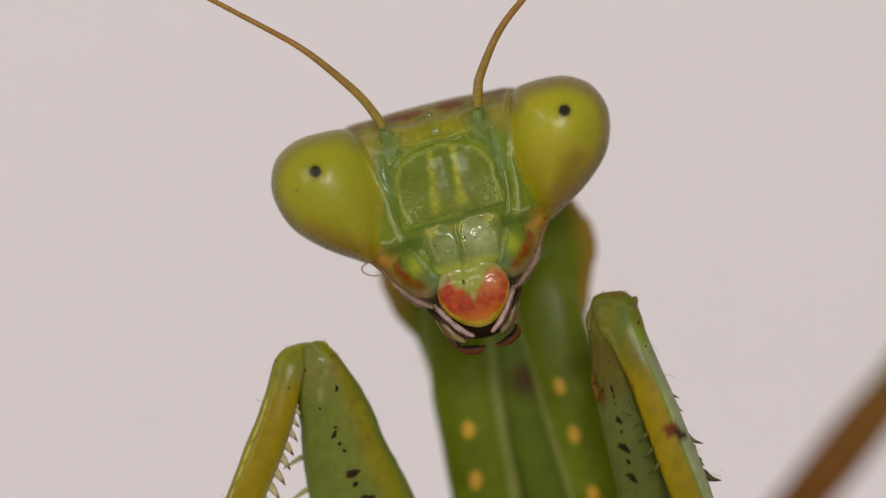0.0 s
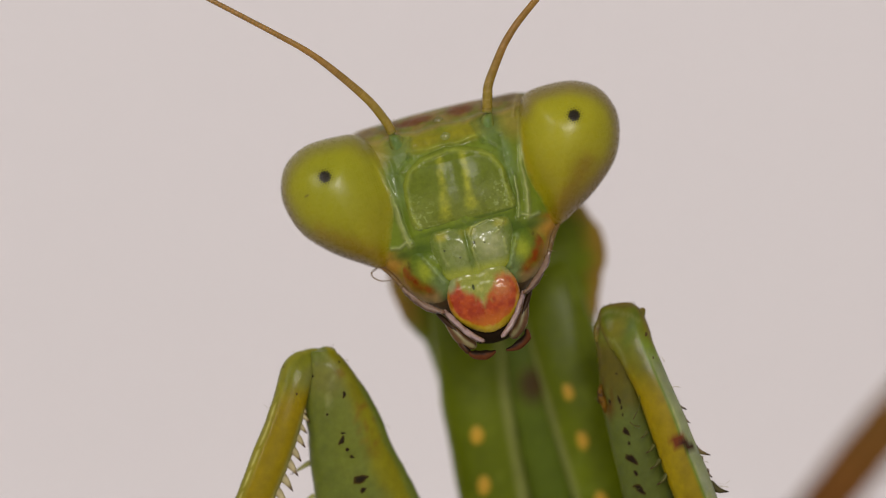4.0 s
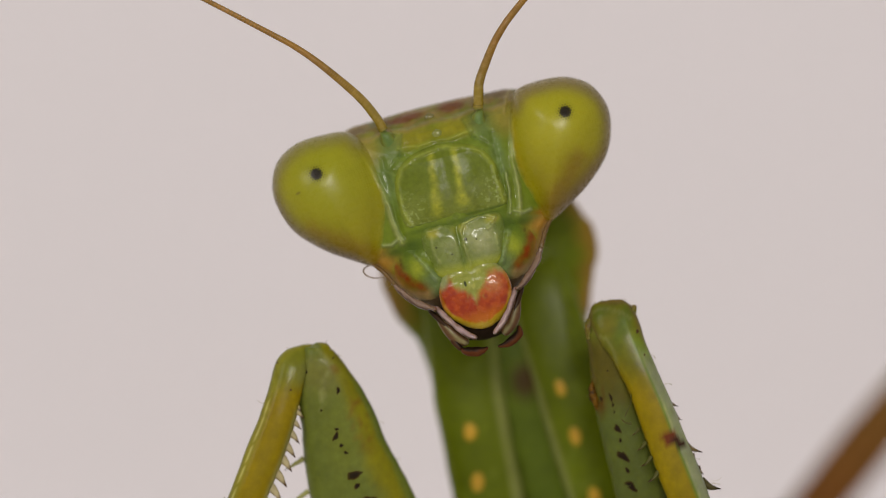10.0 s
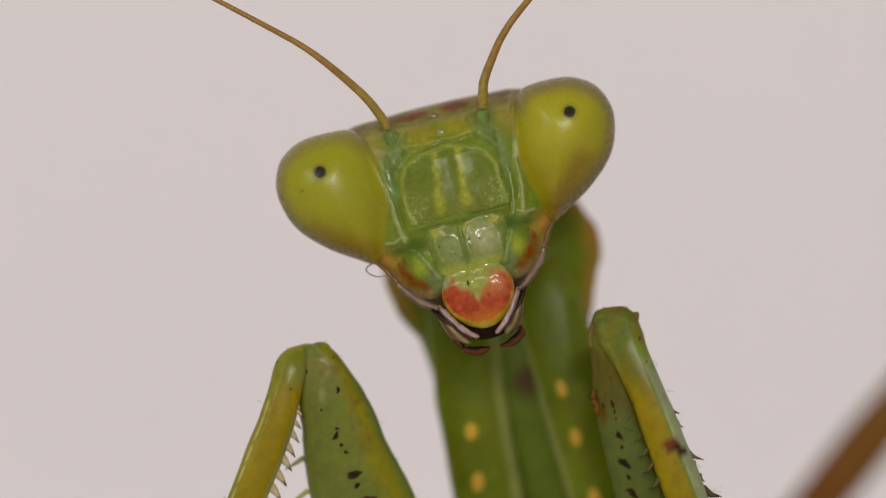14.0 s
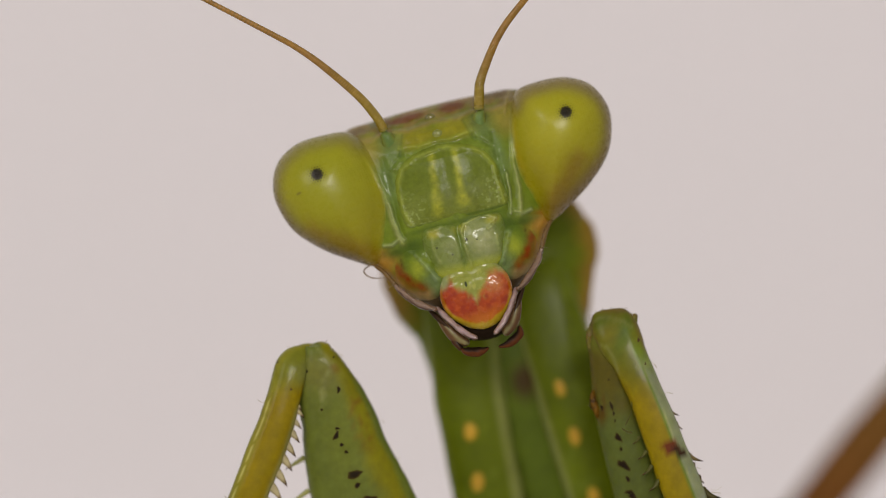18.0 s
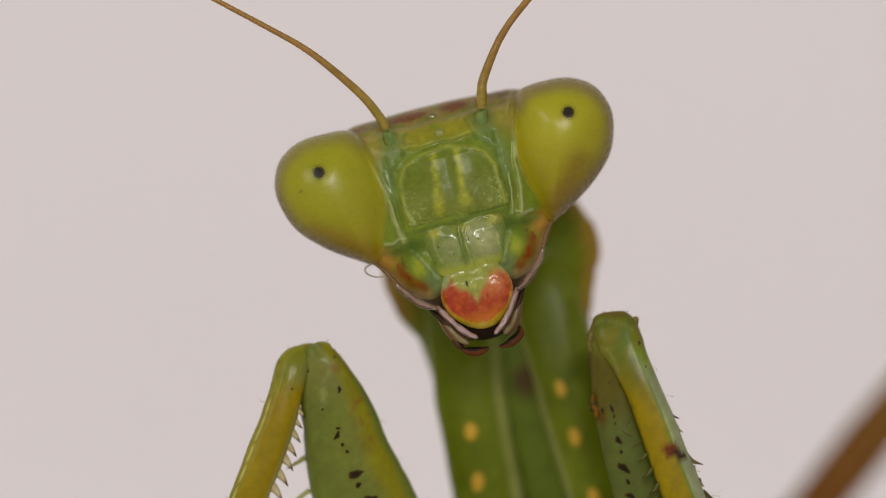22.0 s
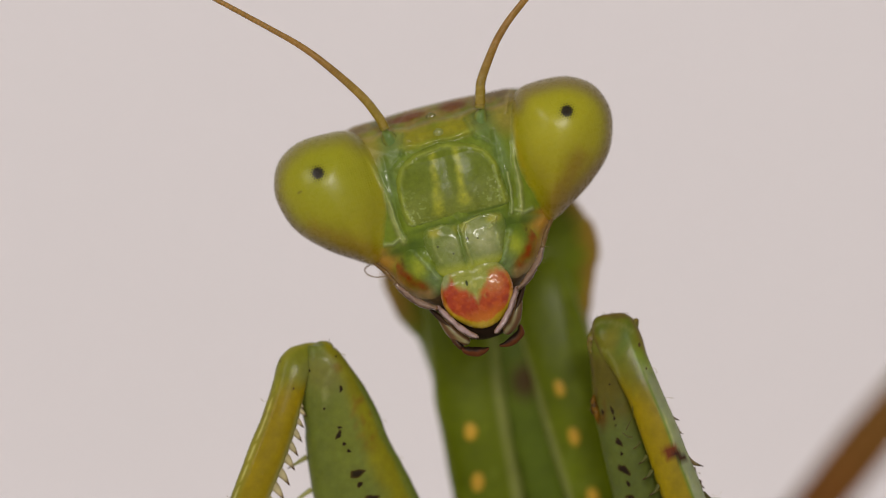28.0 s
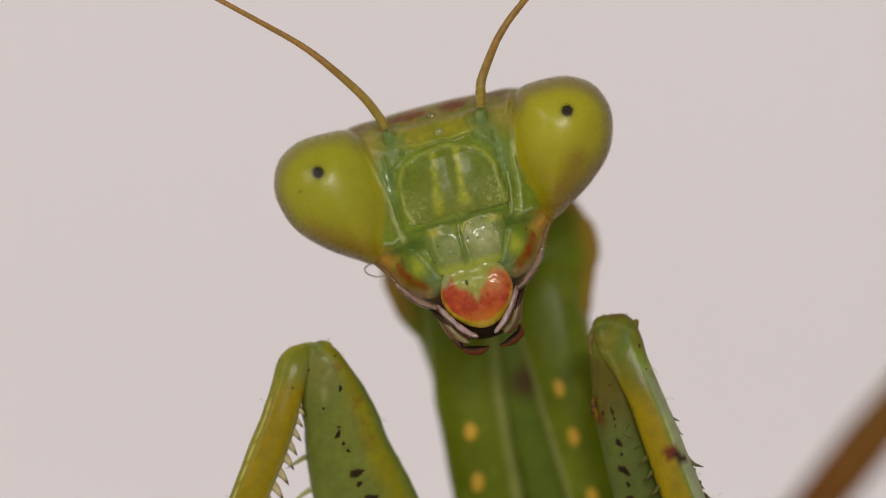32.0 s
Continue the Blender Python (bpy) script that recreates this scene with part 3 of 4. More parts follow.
# ridges of the capsule: line on one half, width, height, colour, how strong the colour is
ORBIT = [(146, 112), (128, 72), (117, 34), (111, 0), (110, -40), (106, -70), (101, -90)]
RIDGES = [([(107, -14), (105, -40), (102, -66), (97, -84)], 2.4, 5.5, (0.34, 0.38, 0.27), 0.8),
          ([(106, -82), (120, -88), (134, -86)], 3.0, 5.0, (0.34, 0.38, 0.27), 0.7),
          (ORBIT, 4.2, 5.0, (0.28, 0.31, 0.17), 0.85),
          ([(99, -90), (122, -96), (152, -102)], 6.0, 2.0, (0.16, 0.20, 0.04), 0.4),
          ([(176, 112), (150, 108), (112, 101), (80, 108), (45, 101), (0, 106)], 4.5, 4.0, (0.26, 0.19, 0.10), 0.6),
          ([(150, 131), (138, 112), (131, 92)], 3.0, 3.5, (0.30, 0.24, 0.13), 0.5),
          ([(99, 62), (97, 20), (99, -40), (98, -76)], 5.0, -3.5, (0.10, 0.15, 0.025), 0.5),
          ([(66, 74), (30, 70), (0, 72)], 4.0, 3.0, (0.28, 0.32, 0.07), 0.5),
          ([(64, 62), (80, 52), (92, 40)], 3.0, -3.0, (0.10, 0.15, 0.04), 0.5),
          ([(56, 96), (68, 60)], 3.0, -3.0, (0.10, 0.15, 0.05), 0.4)]


def ridge_gap(x, z, line):
    """Distance to a ridge; the edge of the orbit lies further out on one side."""
    return reach(np.abs(x) - np.where(x > 0, 11.0 if line is ORBIT else -2.0, 2.0), z, line, 0.8)


def capsule_tint(x, z, r):
    ax = np.abs(x)
    c = blend((0.125, 0.170, 0.018), (0.215, 0.20, 0.018), patch(ax, z, 40, 86, 50, 18, 0.6))
    c = blend(c, TEAL, 0.75 * np.maximum(patch(ax, z, 84, 84, 22, 32, 0.7), patch(ax, z, 100, 24, 12, 46, 0.7)))
    c = blend(c, (0.23, 0.20, 0.05), patch(ax, z, 132, 88, 30, 36, 0.6))
    c = blend(c, blend((0.19, 0.135, 0.045), (0.15, 0.145, 0.03), smooth(-0.3, 0.4, grain(x, 2 * z, 20, 67))), smooth(98, 116, z + 9 * grain(x, z, 22, 1)))
    wav = 5 * grain(x, z, 14, 2)
    c = blend(c, (0.125, 0.034, 0.012), 0.9 * np.maximum(patch(x, z + wav, -46, 125, 36, 8, 0.5), patch(x, z + wav, 40, 126, 26, 10, 0.5)))
    c = blend(c, (0.10, 0.06, 0.03), 0.7 * np.maximum(patch(x, z + wav, -140, 121, 24, 7, 0.5), patch(x, z + wav, 120, 127, 30, 7, 0.5)))
    c = blend(c, (0.40, 0.20, 0.040), 0.9 * patch(ax, z, 154, -112, 34, 20, 0.6))
    c = blend(c, (0.30, 0.10, 0.02), 0.7 * patch(ax, z, 152, -98, 26, 6, 0.7))
    c = blend(c, (0.32, 0.17, 0.035), 0.9 * np.exp(-(reach(ax, z, [(150, -112), (134, -148), (112, -186)]) / 11) ** 2))
    # Shade in the creases around the mandibles, painted as dark green patches.
    c = blend(c, (0.045, 0.080, 0.010), 0.85 * np.maximum(patch(ax, z, 86, -100, 24, 16, 0.8), patch(ax, z, 118, -100, 20, 12, 0.8)))
    c = blend(c, (0.06, 0.10, 0.012), 0.6 * np.exp(-((z + 76) / 5) ** 2) * smooth(100, 80, ax))
    for line, width, height, colour, strong in RIDGES:
        c = blend(c, colour, strong * smooth(-1.3, 0.35, grain(x, z, 19, 52)) * np.exp(-(ridge_gap(x, z, line) / width) ** 2))
    c = blend(c, (0.05, 0.03, 0.018), smooth(-172, -200, z) * smooth(50, 64, ax))
    return c * (1 + 0.16 * grain(x, z, 22, 4) + 0.12 * grain(x, z, 7, 5))[..., None]


def capsule_relief(x, z, r):
    ax = np.abs(x)
    h = 4 * patch(ax, z, 42, 88, 36, 16, 0.8) - 4 * patch(ax, z, 84, 92, 20, 12, 0.8)
    for line, width, height, colour, strong in RIDGES:
        h = h + height * smooth(-2.2, 0.3, grain(x, z, 19, 52)) * np.exp(-(ridge_gap(x, z, line) / width) ** 2)
    h = h + 3.0 * grain(x, 1.8 * z, 20, 68) * smooth(98, 116, z)
    h = h + 1.2 * grain(x, z, 34, 6) + 0.6 * grain(x, z, 9, 7)
    return h * smooth(0.995, 0.95, r)


# the capsule is the head; its plates and mouthparts hang on it
right_side = [(0, 137), (50, 136.5), (100, 134), (148, 131), (176, 112), (190, 40), (186, -60), (171, -104), (142, -140), (122, -176), (91, -204), (50, -238)]
capsule_outline = right_side + [(0, -252)] + [(-x, z) for x, z in right_side[:0:-1]]
capsule_front = front_of(capsule_outline, lambda x, z: face(x, z) + 60, 60, 3.2, capsule_relief, (0, -40))
head = plate("head", capsule_outline, lambda x, z: face(x, z) + 60, 60, 70, capsule_tint, SKIN, mantis,
             "triangular green head with olive eyes", nr=150, nt=520, power=3.2, relief=capsule_relief, centre=(0, -40))
head.location, head.rotation_euler = HEAD_AT, (0, radians(HEAD_ROLL), 0)


def eye(side):
    outline = [(304, 12), (309, 57), (290, 101), (250, 126), (200, 131)]
    outline += [(157, 123), (136, 84), (121, 30), (121, -20), (138, -70), (150, -106), (162, -116)] if side > 0 else [(148, 124), (120, 84), (105, 30), (104, -20), (124, -72), (146, -108), (164, -116)]
    outline += [(194, -100), (242, -69), (284, -29)]

    def tint(x, z, r):
        ax = np.abs(x)
        c = blend((0.252, 0.224, 0.006), (0.30, 0.282, 0.014), patch(ax, z, 205, 60, 75, 55, 0.8))
        # Brown lower side and rim, with the eye's limb darkening painted in.
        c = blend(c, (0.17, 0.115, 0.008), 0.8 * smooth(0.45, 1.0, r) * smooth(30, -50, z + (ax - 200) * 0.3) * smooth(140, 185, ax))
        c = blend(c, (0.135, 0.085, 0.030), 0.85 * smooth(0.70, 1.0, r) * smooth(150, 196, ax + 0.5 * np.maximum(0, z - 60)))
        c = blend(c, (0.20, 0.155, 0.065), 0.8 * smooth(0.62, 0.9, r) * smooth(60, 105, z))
        c = blend(c, (0.25, 0.14, 0.02), 0.7 * patch(ax, z, 144, -114, 22, 18, 0.8))
        c = blend(c, (0.27, 0.185, 0.005), 0.6 * smooth(128, 108, ax - (17 if side > 0 else 0) - 0.0012 * (z - 10) ** 2) * smooth(100, 60, z))
        if side > 0:
            c = blend(c, (0.16, 0.085, 0.008), 0.6 * np.exp(-(reach(x, z, [(232, -22), (200, -56), (168, -92)], 6.0) / 16) ** 2))
        else:
            c = blend(c, (0.225, 0.235, 0.010), 0.6 * patch(x, z, -200, 50, 80, 90, 0.8))
            c = blend(c, (0.20, 0.115, 0.006), 0.5 * np.exp(-(reach(x, z, [(-250, -28), (-205, -62), (-160, -92)], 5.0) / 15) ** 2))
            c = blend(c, (0.10, 0.08, 0.01), 0.8 * patch(x, z, -258, 40, 5, 2, 0.4, 15))
        c = c * (1 + 0.05 * grain(x, z, 40, 30))[..., None]
        px = 219.0 if side < 0 else 232.0
        d = np.hypot((ax - px), (z - 65))
        mottle = smooth(-0.9, 1.6, np.cos(1.45 * z) + np.cos(1.256 * x + 0.725 * z) + np.cos(1.256 * x - 0.725 * z))
        c = blend(c, (0.05, 0.04, 0.006), 0.6 * (1 - smooth(11, 22, d)) * mottle)
        return blend(c, (0.012, 0.008, 0.002), 1 - smooth(9.5, 15.5, d + 2.5 * (1 - mottle)))

    o = [(side * (x - (0.035 * max(0, x - 130) if side < 0 else 0)), z) for x, z in outline]
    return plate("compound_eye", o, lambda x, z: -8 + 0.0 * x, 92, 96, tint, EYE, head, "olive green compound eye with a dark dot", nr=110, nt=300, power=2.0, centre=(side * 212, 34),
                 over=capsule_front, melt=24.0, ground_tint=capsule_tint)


for side in (-1, 1):
    eye(side)


SHIELD_RIM = [(-82, -62), (-89, -30), (-86, 14), (-73, 36), (-44, 53), (0, 59), (44, 50), (73, 32), (86, 6), (89, -30), (90, -60)]


def shield_tint(x, z, r):
    c = blend((0.110, 0.142, 0.015), (0.130, 0.155, 0.030), smooth(20, -60, z + 0.25 * np.abs(x) + 30 * grain(x, z, 24, 8)))
    c = blend(c, (0.155, 0.185, 0.05), 0.8 * np.maximum(patch(x, z, -72, -46, 16, 30, 0.8), patch(x, z, 70, -44, 20, 34, 0.8)))
    left = np.abs(x - (-17 + (44 - z) * -0.11 + 3 * grain(x, z, 12, 9))) / (1 + 0.5 * smooth(0, -50, z))
    right = np.abs(x - (22 + 2.5 * np.sin(z / 24) + 3 * grain(x, z, 12, 10))) / (1 + 0.6 * smooth(0, -50, z))
    stripe = np.maximum((1 - smooth(0, 11, left)) * smooth(-66, -50, z), (1 - smooth(0, 11, right)) * smooth(-58, -44, z)) * smooth(60, 46, z)
    c = blend(c, (0.30, 0.31, 0.04), (0.7 + 0.35 * grain(x, z, 7, 57)) * stripe)
    c = blend(c, (0.27, 0.31, 0.07), 0.62 * smooth(-1.1, 0.5, grain(x, z, 16, 54)) * np.exp(-(reach(x, z, SHIELD_RIM) / 5.0) ** 2))
    fleck = smooth(0.2, 0.5, grain(x, z, 5, 11))
    c = blend(c, (0.32, 0.38, 0.2), 0.45 * fleck * smooth(30, 70, np.abs(x)) * smooth(10, -40, z))
    return blend(c, (0.07, 0.11, 0.018), 0.8 * np.exp(-((z + 68) / 3.0) ** 2))


def shield_relief(x, z, r):
    h = 3.2 * np.exp(-(reach(x, z, SHIELD_RIM) / 4.6) ** 2) - 2.0 * np.exp(-((x - 2) / 12) ** 2)
    h = h + 1.1 * grain(x, z, 6, 12) * np.maximum(np.exp(-((z + 62) / 9) ** 2), smooth(55, 80, np.abs(x)) * smooth(0, -30, z))
    return h + 1.2 * grain(x, z, 36, 13) + 0.15 * grain(x, z, 7, 14)


shield = [(-91, 14), (-77, 40), (-46, 58), (0, 65), (46, 55), (77, 36), (91, 8), (94, -30), (94, -66), (45, -73), (0, -71), (-45, -69), (-87, -66), (-93, -28)]
plate("frontal_shield", shield, lambda x, z: face(x, z) + 8, 13, 10, shield_tint, GLOSS, head, "green frontal shield with two yellow stripes", nr=110, nt=360, power=2.6, relief=shield_relief, over=capsule_front, melt=5.0, sink=1.0)


def cord(name, rows, r, colour, lift, material=None, parent=head, label=""):
    """A thin raised edge along the face."""
    q = [(x, z, float(face(x, z)) - lift, r, r) for x, z in rows]
    q[0], q[-1] = (*q[0][:3], r * 0.3, r * 0.3), (*q[-1][:3], r * 0.3, r * 0.3)
    form = Limb(q, 50, 14, head=True, round_ends=False, bulge=lambda u, k: 0.12 * np.sin(40 * u) * np.sin(3 * k))
    return form.make(name, colour, material or GLOSS, parent, label)


CLYPEUS_LINES = [([(-54, -82), (-30, -78), (-6, -83)], 3.0, 2.5), ([(2, -94), (10, -81), (30, -77), (50, -76), (66, -84), (60, -96), (50, -102)], 3.0, 5.5), ([(2, -86), (3, -112), (6, -140), (8, -158)], 2.6, 3.5),
                 ([(-50, -92), (-52, -114), (-46, -140)], 3.0, 0.8), ([(68, -84), (56, -92), (62, -116), (62, -138)], 3.2, 3.5)]


def clypeus_tint(x, z, r):
    # Whitish reflection painted onto the right lobe, beside a weaker pale patch.
    c = blend((0.105, 0.145, 0.018), (0.29, 0.31, 0.21), (0.8 + 0.4 * grain(x, z, 14, 17)) * np.maximum(0.55 * patch(x, z, -24, -122, 20, 32, 0.9), patch(x, z, 34, -118, 26, 34, 0.7)))
    c = blend(c, (0.30, 0.28, 0.03), 0.8 * np.maximum(patch(x, z, -46, -87, 10, 8, 0.7), np.maximum(patch(x, z, 2, -88, 12, 8, 0.7), patch(x, z, 62, -86, 12, 7, 0.7))))
    c = blend(c, (0.28, 0.31, 0.05), smooth(-140, -162, z))
    for line, width, height in CLYPEUS_LINES:
        c = blend(c, (0.34, 0.37, 0.19), min(0.75, 0.25 + 0.16 * height) * smooth(-0.6, 0.5, grain(x, z, 12, 53)) * np.exp(-(reach(x, z, line) / width) ** 2))
    c = blend(c, (0.10, 0.15, 0.03), 0.7 * np.exp(-(reach(x, z, [(-4, -88), (-4, -150)]) / 4) ** 2))
    dots = np.maximum(patch(x, z, 8, -110, 2.4, 3, 0.4), np.maximum(patch(x, z, -46, -112, 1.8, 1.8, 0.4), np.maximum(patch(x, z, 26, -114, 1.5, 1.5), patch(x, z, -22, -130, 1.5, 1.5))))
    return blend(c, (0.03, 0.03, 0.015), 0.85 * dots)


def clypeus_relief(x, z, r):
    h = -5 * np.exp(-((x + 4) / 4) ** 2) + 2.0 * grain(x, z, 20, 15) + 6 * patch(x, z, 35, -124, 28, 34, 0.95) + 4 * patch(x, z, -28, -126, 24, 32, 0.95)
    for line, width, height in CLYPEUS_LINES:
        h = h + height * smooth(-1.0, 0.4, grain(x, z, 12, 53)) * np.exp(-(reach(x, z, line) / width) ** 2)
    return h + 0.15 * grain(x, z, 7, 16)


clypeus_outline = [(-62, -78), (-30, -75), (0, -80), (34, -75), (74, -76), (80, -104), (70, -142), (48, -166), (0, -174), (-48, -166), (-62, -140), (-68, -108)]
plate("clypeus", clypeus_outline, lambda x, z: face(x, z) + 10, 17, 10, clypeus_tint, WET, head, "pale translucent green clypeus", nr=90, nt=300, power=2.2, relief=clypeus_relief,
      over=capsule_front, melt=15.0, ground_tint=capsule_tint)
clypeus_front = front_of(clypeus_outline, lambda x, z: face(x, z) + 10, 17, 2.2, clypeus_relief)


def labrum_tint(x, z, r):
    wob = 9 * grain(x, z, 14, 18) + 5 * grain(x, 0.6 * z, 5, 94)
    c = blend((0.27, 0.024, 0.002), (0.37, 0.055, 0.006), smooth(-0.5, 0.5, grain(x, z, 9, 19)))
    c = blend(c, (0.45, 0.120, 0.010), smooth(-226, -252, z + 0.6 * wob + 0.12 * np.abs(x)))
    # Pinkish highlight of the right lobe, put into the colour.
    c = blend(c, (0.46, 0.20, 0.11), (0.55 + 0.4 * grain(x, z, 8, 58)) * patch(x, z, 40, -192, 15, 24, 0.8, -20))
    c = blend(c, (0.44, 0.30, 0.028), smooth(0.86, 0.95, r + wob * 0.004 + 0.09 * smooth(-225, -262, z)) * (0.3 + 0.7 * smooth(-205, -240, z)))
    notch = smooth(9, -12, np.abs(x + 1) - 38 * smooth(-232, -168, z) ** 1.3 + 0.7 * wob) * smooth(-240, -224, z)
    c = blend(c, (0.24, 0.26, 0.07), np.maximum(notch, smooth(-190, -168, z + wob * 0.6 - 0.16 * np.abs(x))))
    c = blend(c, (0.36, 0.36, 0.13), 0.6 * smooth(0.0, 0.6, grain(x * 1.6, z, 12, 82)) * patch(x, z, 4, -186, 22, 30, 0.7))
    c = blend(c, (0.24, 0.29, 0.20), 0.85 * np.maximum(patch(x, z, -50, -174, 9, 13, 0.6, -20), 0.7 * patch(x, z, 56, -170, 8, 12, 0.6, 20)))
    return blend(c, (0.03, 0.04, 0.015), patch(x, z, -12, -186, 2.2, 5, 0.3))


plate("labrum", [(-49, -164), (-62, -198), (-55, -232), (-28, -260), (2, -271), (30, -263), (54, -240), (66, -210), (60, -178), (36, -152), (0, -150), (-34, -152)],
      lambda x, z: face(x, z) + 5 + 9 * smooth(-186, -158, z), 19, 20, labrum_tint, WET, head, "shiny orange red labrum with a yellow rim", nr=90, nt=300, power=2.5,
      relief=lambda x, z, r: 7 * patch(x, z, 54, -202, 32, 40, 0.95) + 2 * patch(x, z, -34, -210, 24, 30, 0.95) - 4 * np.exp(-((x + 2) / 12) ** 2) * smooth(-232, -200, z) + 1.1 * grain(x, z, 9, 65) * patch(x, z, 42, -196, 20, 26, 0.8) + (1.2 * grain(x, z, 22, 20) + 0.2 * grain(x, z, 6, 21)) * (1 - r),
      over=clypeus_front, melt=14.0, sink=3.0)


JOWL_RIDGE = [(84, -116), (72, -140), (59, -164)]


def jowl_tint(x, z, r):
    ax = np.abs(x)
    wob = 3 * grain(x, z, 12, 22)
    # Yellow-green highlight painted on the swelling of the mandible.
    c = blend(blend(capsule_tint(x, z, r), (0.075, 0.125, 0.012), 0.5 * patch(ax, z, 92, -136, 26, 28, 0.8)), (0.24, 0.28, 0.035), patch(ax, z + wob, 88, -142, 14, 18, 0.9))
    c = blend(c, (0.12, 0.17, 0.095), 0.85 * patch(ax, z, 67, -172, 17, 22, 0.8))
    # The ridge's lit edge, painted pale in broken bits.
    c = blend(c, (0.24, 0.31, 0.24), 0.55 * smooth(-0.6, 0.4, grain(x, z, 10, 91)) * np.exp(-(reach(ax, z, JOWL_RIDGE) / 4.5) ** 2))
    d = np.hypot(ax - 82, z + 138) + wob
    lower = smooth(-112, -128, z + 0.2 * (ax - 100)) * smooth(62, 84, ax)
    c = blend(c, blend((0.30, 0.155, 0.03), (0.26, 0.175, 0.10), smooth(-150, -172, z)), smooth(38, 48, d) * lower)
    c = blend(c, (0.045, 0.030, 0.006), 0.8 * smooth(0.1, 0.5, grain(x, z, 10, 85)) * patch(ax, z, 118, -122, 7, 12, 0.6))
    return blend(c, (0.22, 0.042, 0.005), (0.85 + 0.3 * grain(x, z, 9, 86)) * np.exp(-(reach(ax, z, [(123, -128), (118, -143), (106, -160), (87, -175)]) / 8.5) ** 2))


for x in (-1, 1):
    plate("mandible", [(x * p, q) for p, q in ((66, -112), (94, -104), (116, -112), (129, -136), (124, -164), (104, -190), (72, -199), (50, -182), (56, -138))],
          lambda x, z: capsule_front(x, z) + 4, 10, 20, jowl_tint, GLOSS, head, "shiny green mandible with a red edge", nr=60, nt=200, power=2.0,
          relief=lambda x, z, r: 1.6 * grain(x, z, 18, 23) + 0.5 * grain(x, z, 6, 24) + 3 * patch(np.abs(x), z, 86, -142, 20, 22, 0.9) + 4.5 * np.exp(-(reach(np.abs(x), z, JOWL_RIDGE) / 4.5) ** 2), over=capsule_front, melt=9.0, ground_tint=capsule_tint)
    cord("cheek_edge", [(x * 176, -97), (x * 150, -127), (x * 137, -150), (x * 120, -180), (x * 98, -202)], 4, (0.13, 0.075, 0.035), -21, SKIN)

# mouthparts
mouth = Limb([(-62, -206, -26, 6, 10), (-34, -242, -26, 32, 22), (4, -258, -26, 33, 24), (34, -244, -26, 32, 22), (66, -204, -26, 6, 10)], 40, 24, head=True)
mouth.make("mouth", (0.014, 0.007, 0.004), BARK, head, "dark inside of the mouth")
for x in (-1, 1):
    for rows, r0 in (([(133, -158), (119, -180), (96, -203), (72, -218)], 5.6), ([(73, -213), (63, -230), (50, -250), (33, -270), (15, -284)], 6.0)):
        q = [(x * p, z, float(face(p, z)) + 6 - 8 * k, (r0 if 0 < k < len(rows) - 1 else r0 * 0.7), 8) for k, (p, z) in enumerate(rows)]
        form = Limb(q, 48, 20, head=True, bulge=lambda u, k: (0.16 if r0 > 5.8 else 0.35) * grain(14 * u, 3 * np.cos(k), 1.6, r0) - 0.12 * np.exp(-((u - 0.5) / 0.04) ** 2))
        edge = 0.75 * smooth(0.25, 0.8, x * form.s + 0.5 * grain(form.x, form.z, 7, 66))
        form.make("maxilla", blend(blend((0.11, 0.055, 0.038), (0.29, 0.20, 0.30) if r0 > 5.8 else (0.20, 0.13, 0.15), smooth(-0.2, 1.0, form.front + 0.8 * grain(form.x, form.z, 9, 56))), (0.05, 0.022, 0.014), edge), WET, head, "pinkish grey jointed maxilla")
    form = Limb([(x * 74, -222, -44, 4, 6), (x * 66, -244, -50, 9, 10), (x * 52, -270, -52, 12, 11), (x * 32, -290, -50, 8, 8)], 30, 16, head=True)
    form.make("galea", blend((0.10, 0.05, 0.035), (0.20, 0.175, 0.13), smooth(-0.2, 0.5, np.sin(5 * form.s + 3 * form.u) + 0.5 * grain(form.x, form.z, 10, 59))), GLOSS, head, "grey lobe of the maxilla")
    form = Limb([(x * 86, -214, -46, 3, 5), (x * 74, -232, -52, 5, 6), (x * 60, -254, -56, 5, 6), (x * 44, -278, -56, 4, 5)], 30, 12, head=True)
    form.make("lacinia", (0.03, 0.014, 0.009), HORN, head, "dark blade of the maxilla")
    for p, q, pp, qq in ((124, -164, 134, -178), (110, -182, 116, -196), (90, -203, 94, -217), (70, -222, 76, -238), (64, -240, 72, -254), (58, -254, 68, -266), (50, -268, 58, -282), (116, -172, 130, -184), (96, -194, 106, -210), (80, -208, 86, -224), (132, -152, 146, -160), (104, -186, 120, -198)):
        hair = Limb([(x * p, q, -40, 0.9, 0.9), (x * (p + pp) / 2 - x * 2, (q + qq) / 2, -42, 0.6, 0.6), (x * pp, qq, -44, 0.2, 0.2)], 8, 6, head=True, round_ends=False)
        hair.make("hair", (0.20, 0.15, 0.10), HORN, head)


def palp(rows, hinge, tone=(0.080, 0.023, 0.009)):
    form = Limb([(x, z, y, 0.86 * r, 0.86 * r) for x, z, y, r in rows], 30, 18, head=True, bulge=lambda u, k: 0.20 * grain(u * 9, 2 * np.cos(k), 1.0, 88))
    tint = blend(tone, (0.010, 0.005, 0.004), smooth(-0.1, 0.40, form.s * (1 if rows[-1][0] > rows[0][0] else -1) + 0.25 * grain(form.x, form.z, 9, 64)))
    tint = blend(tint, (0.02, 0.008, 0.005), np.maximum(smooth(0.86, 0.98, form.u), 0.6 * smooth(0.2, 0.0, form.u)))
    return form.make("palp", tint, HORN, head, "reddish brown mouth palp", np.array([hinge[0], hinge[2], hinge[1]]) * U)


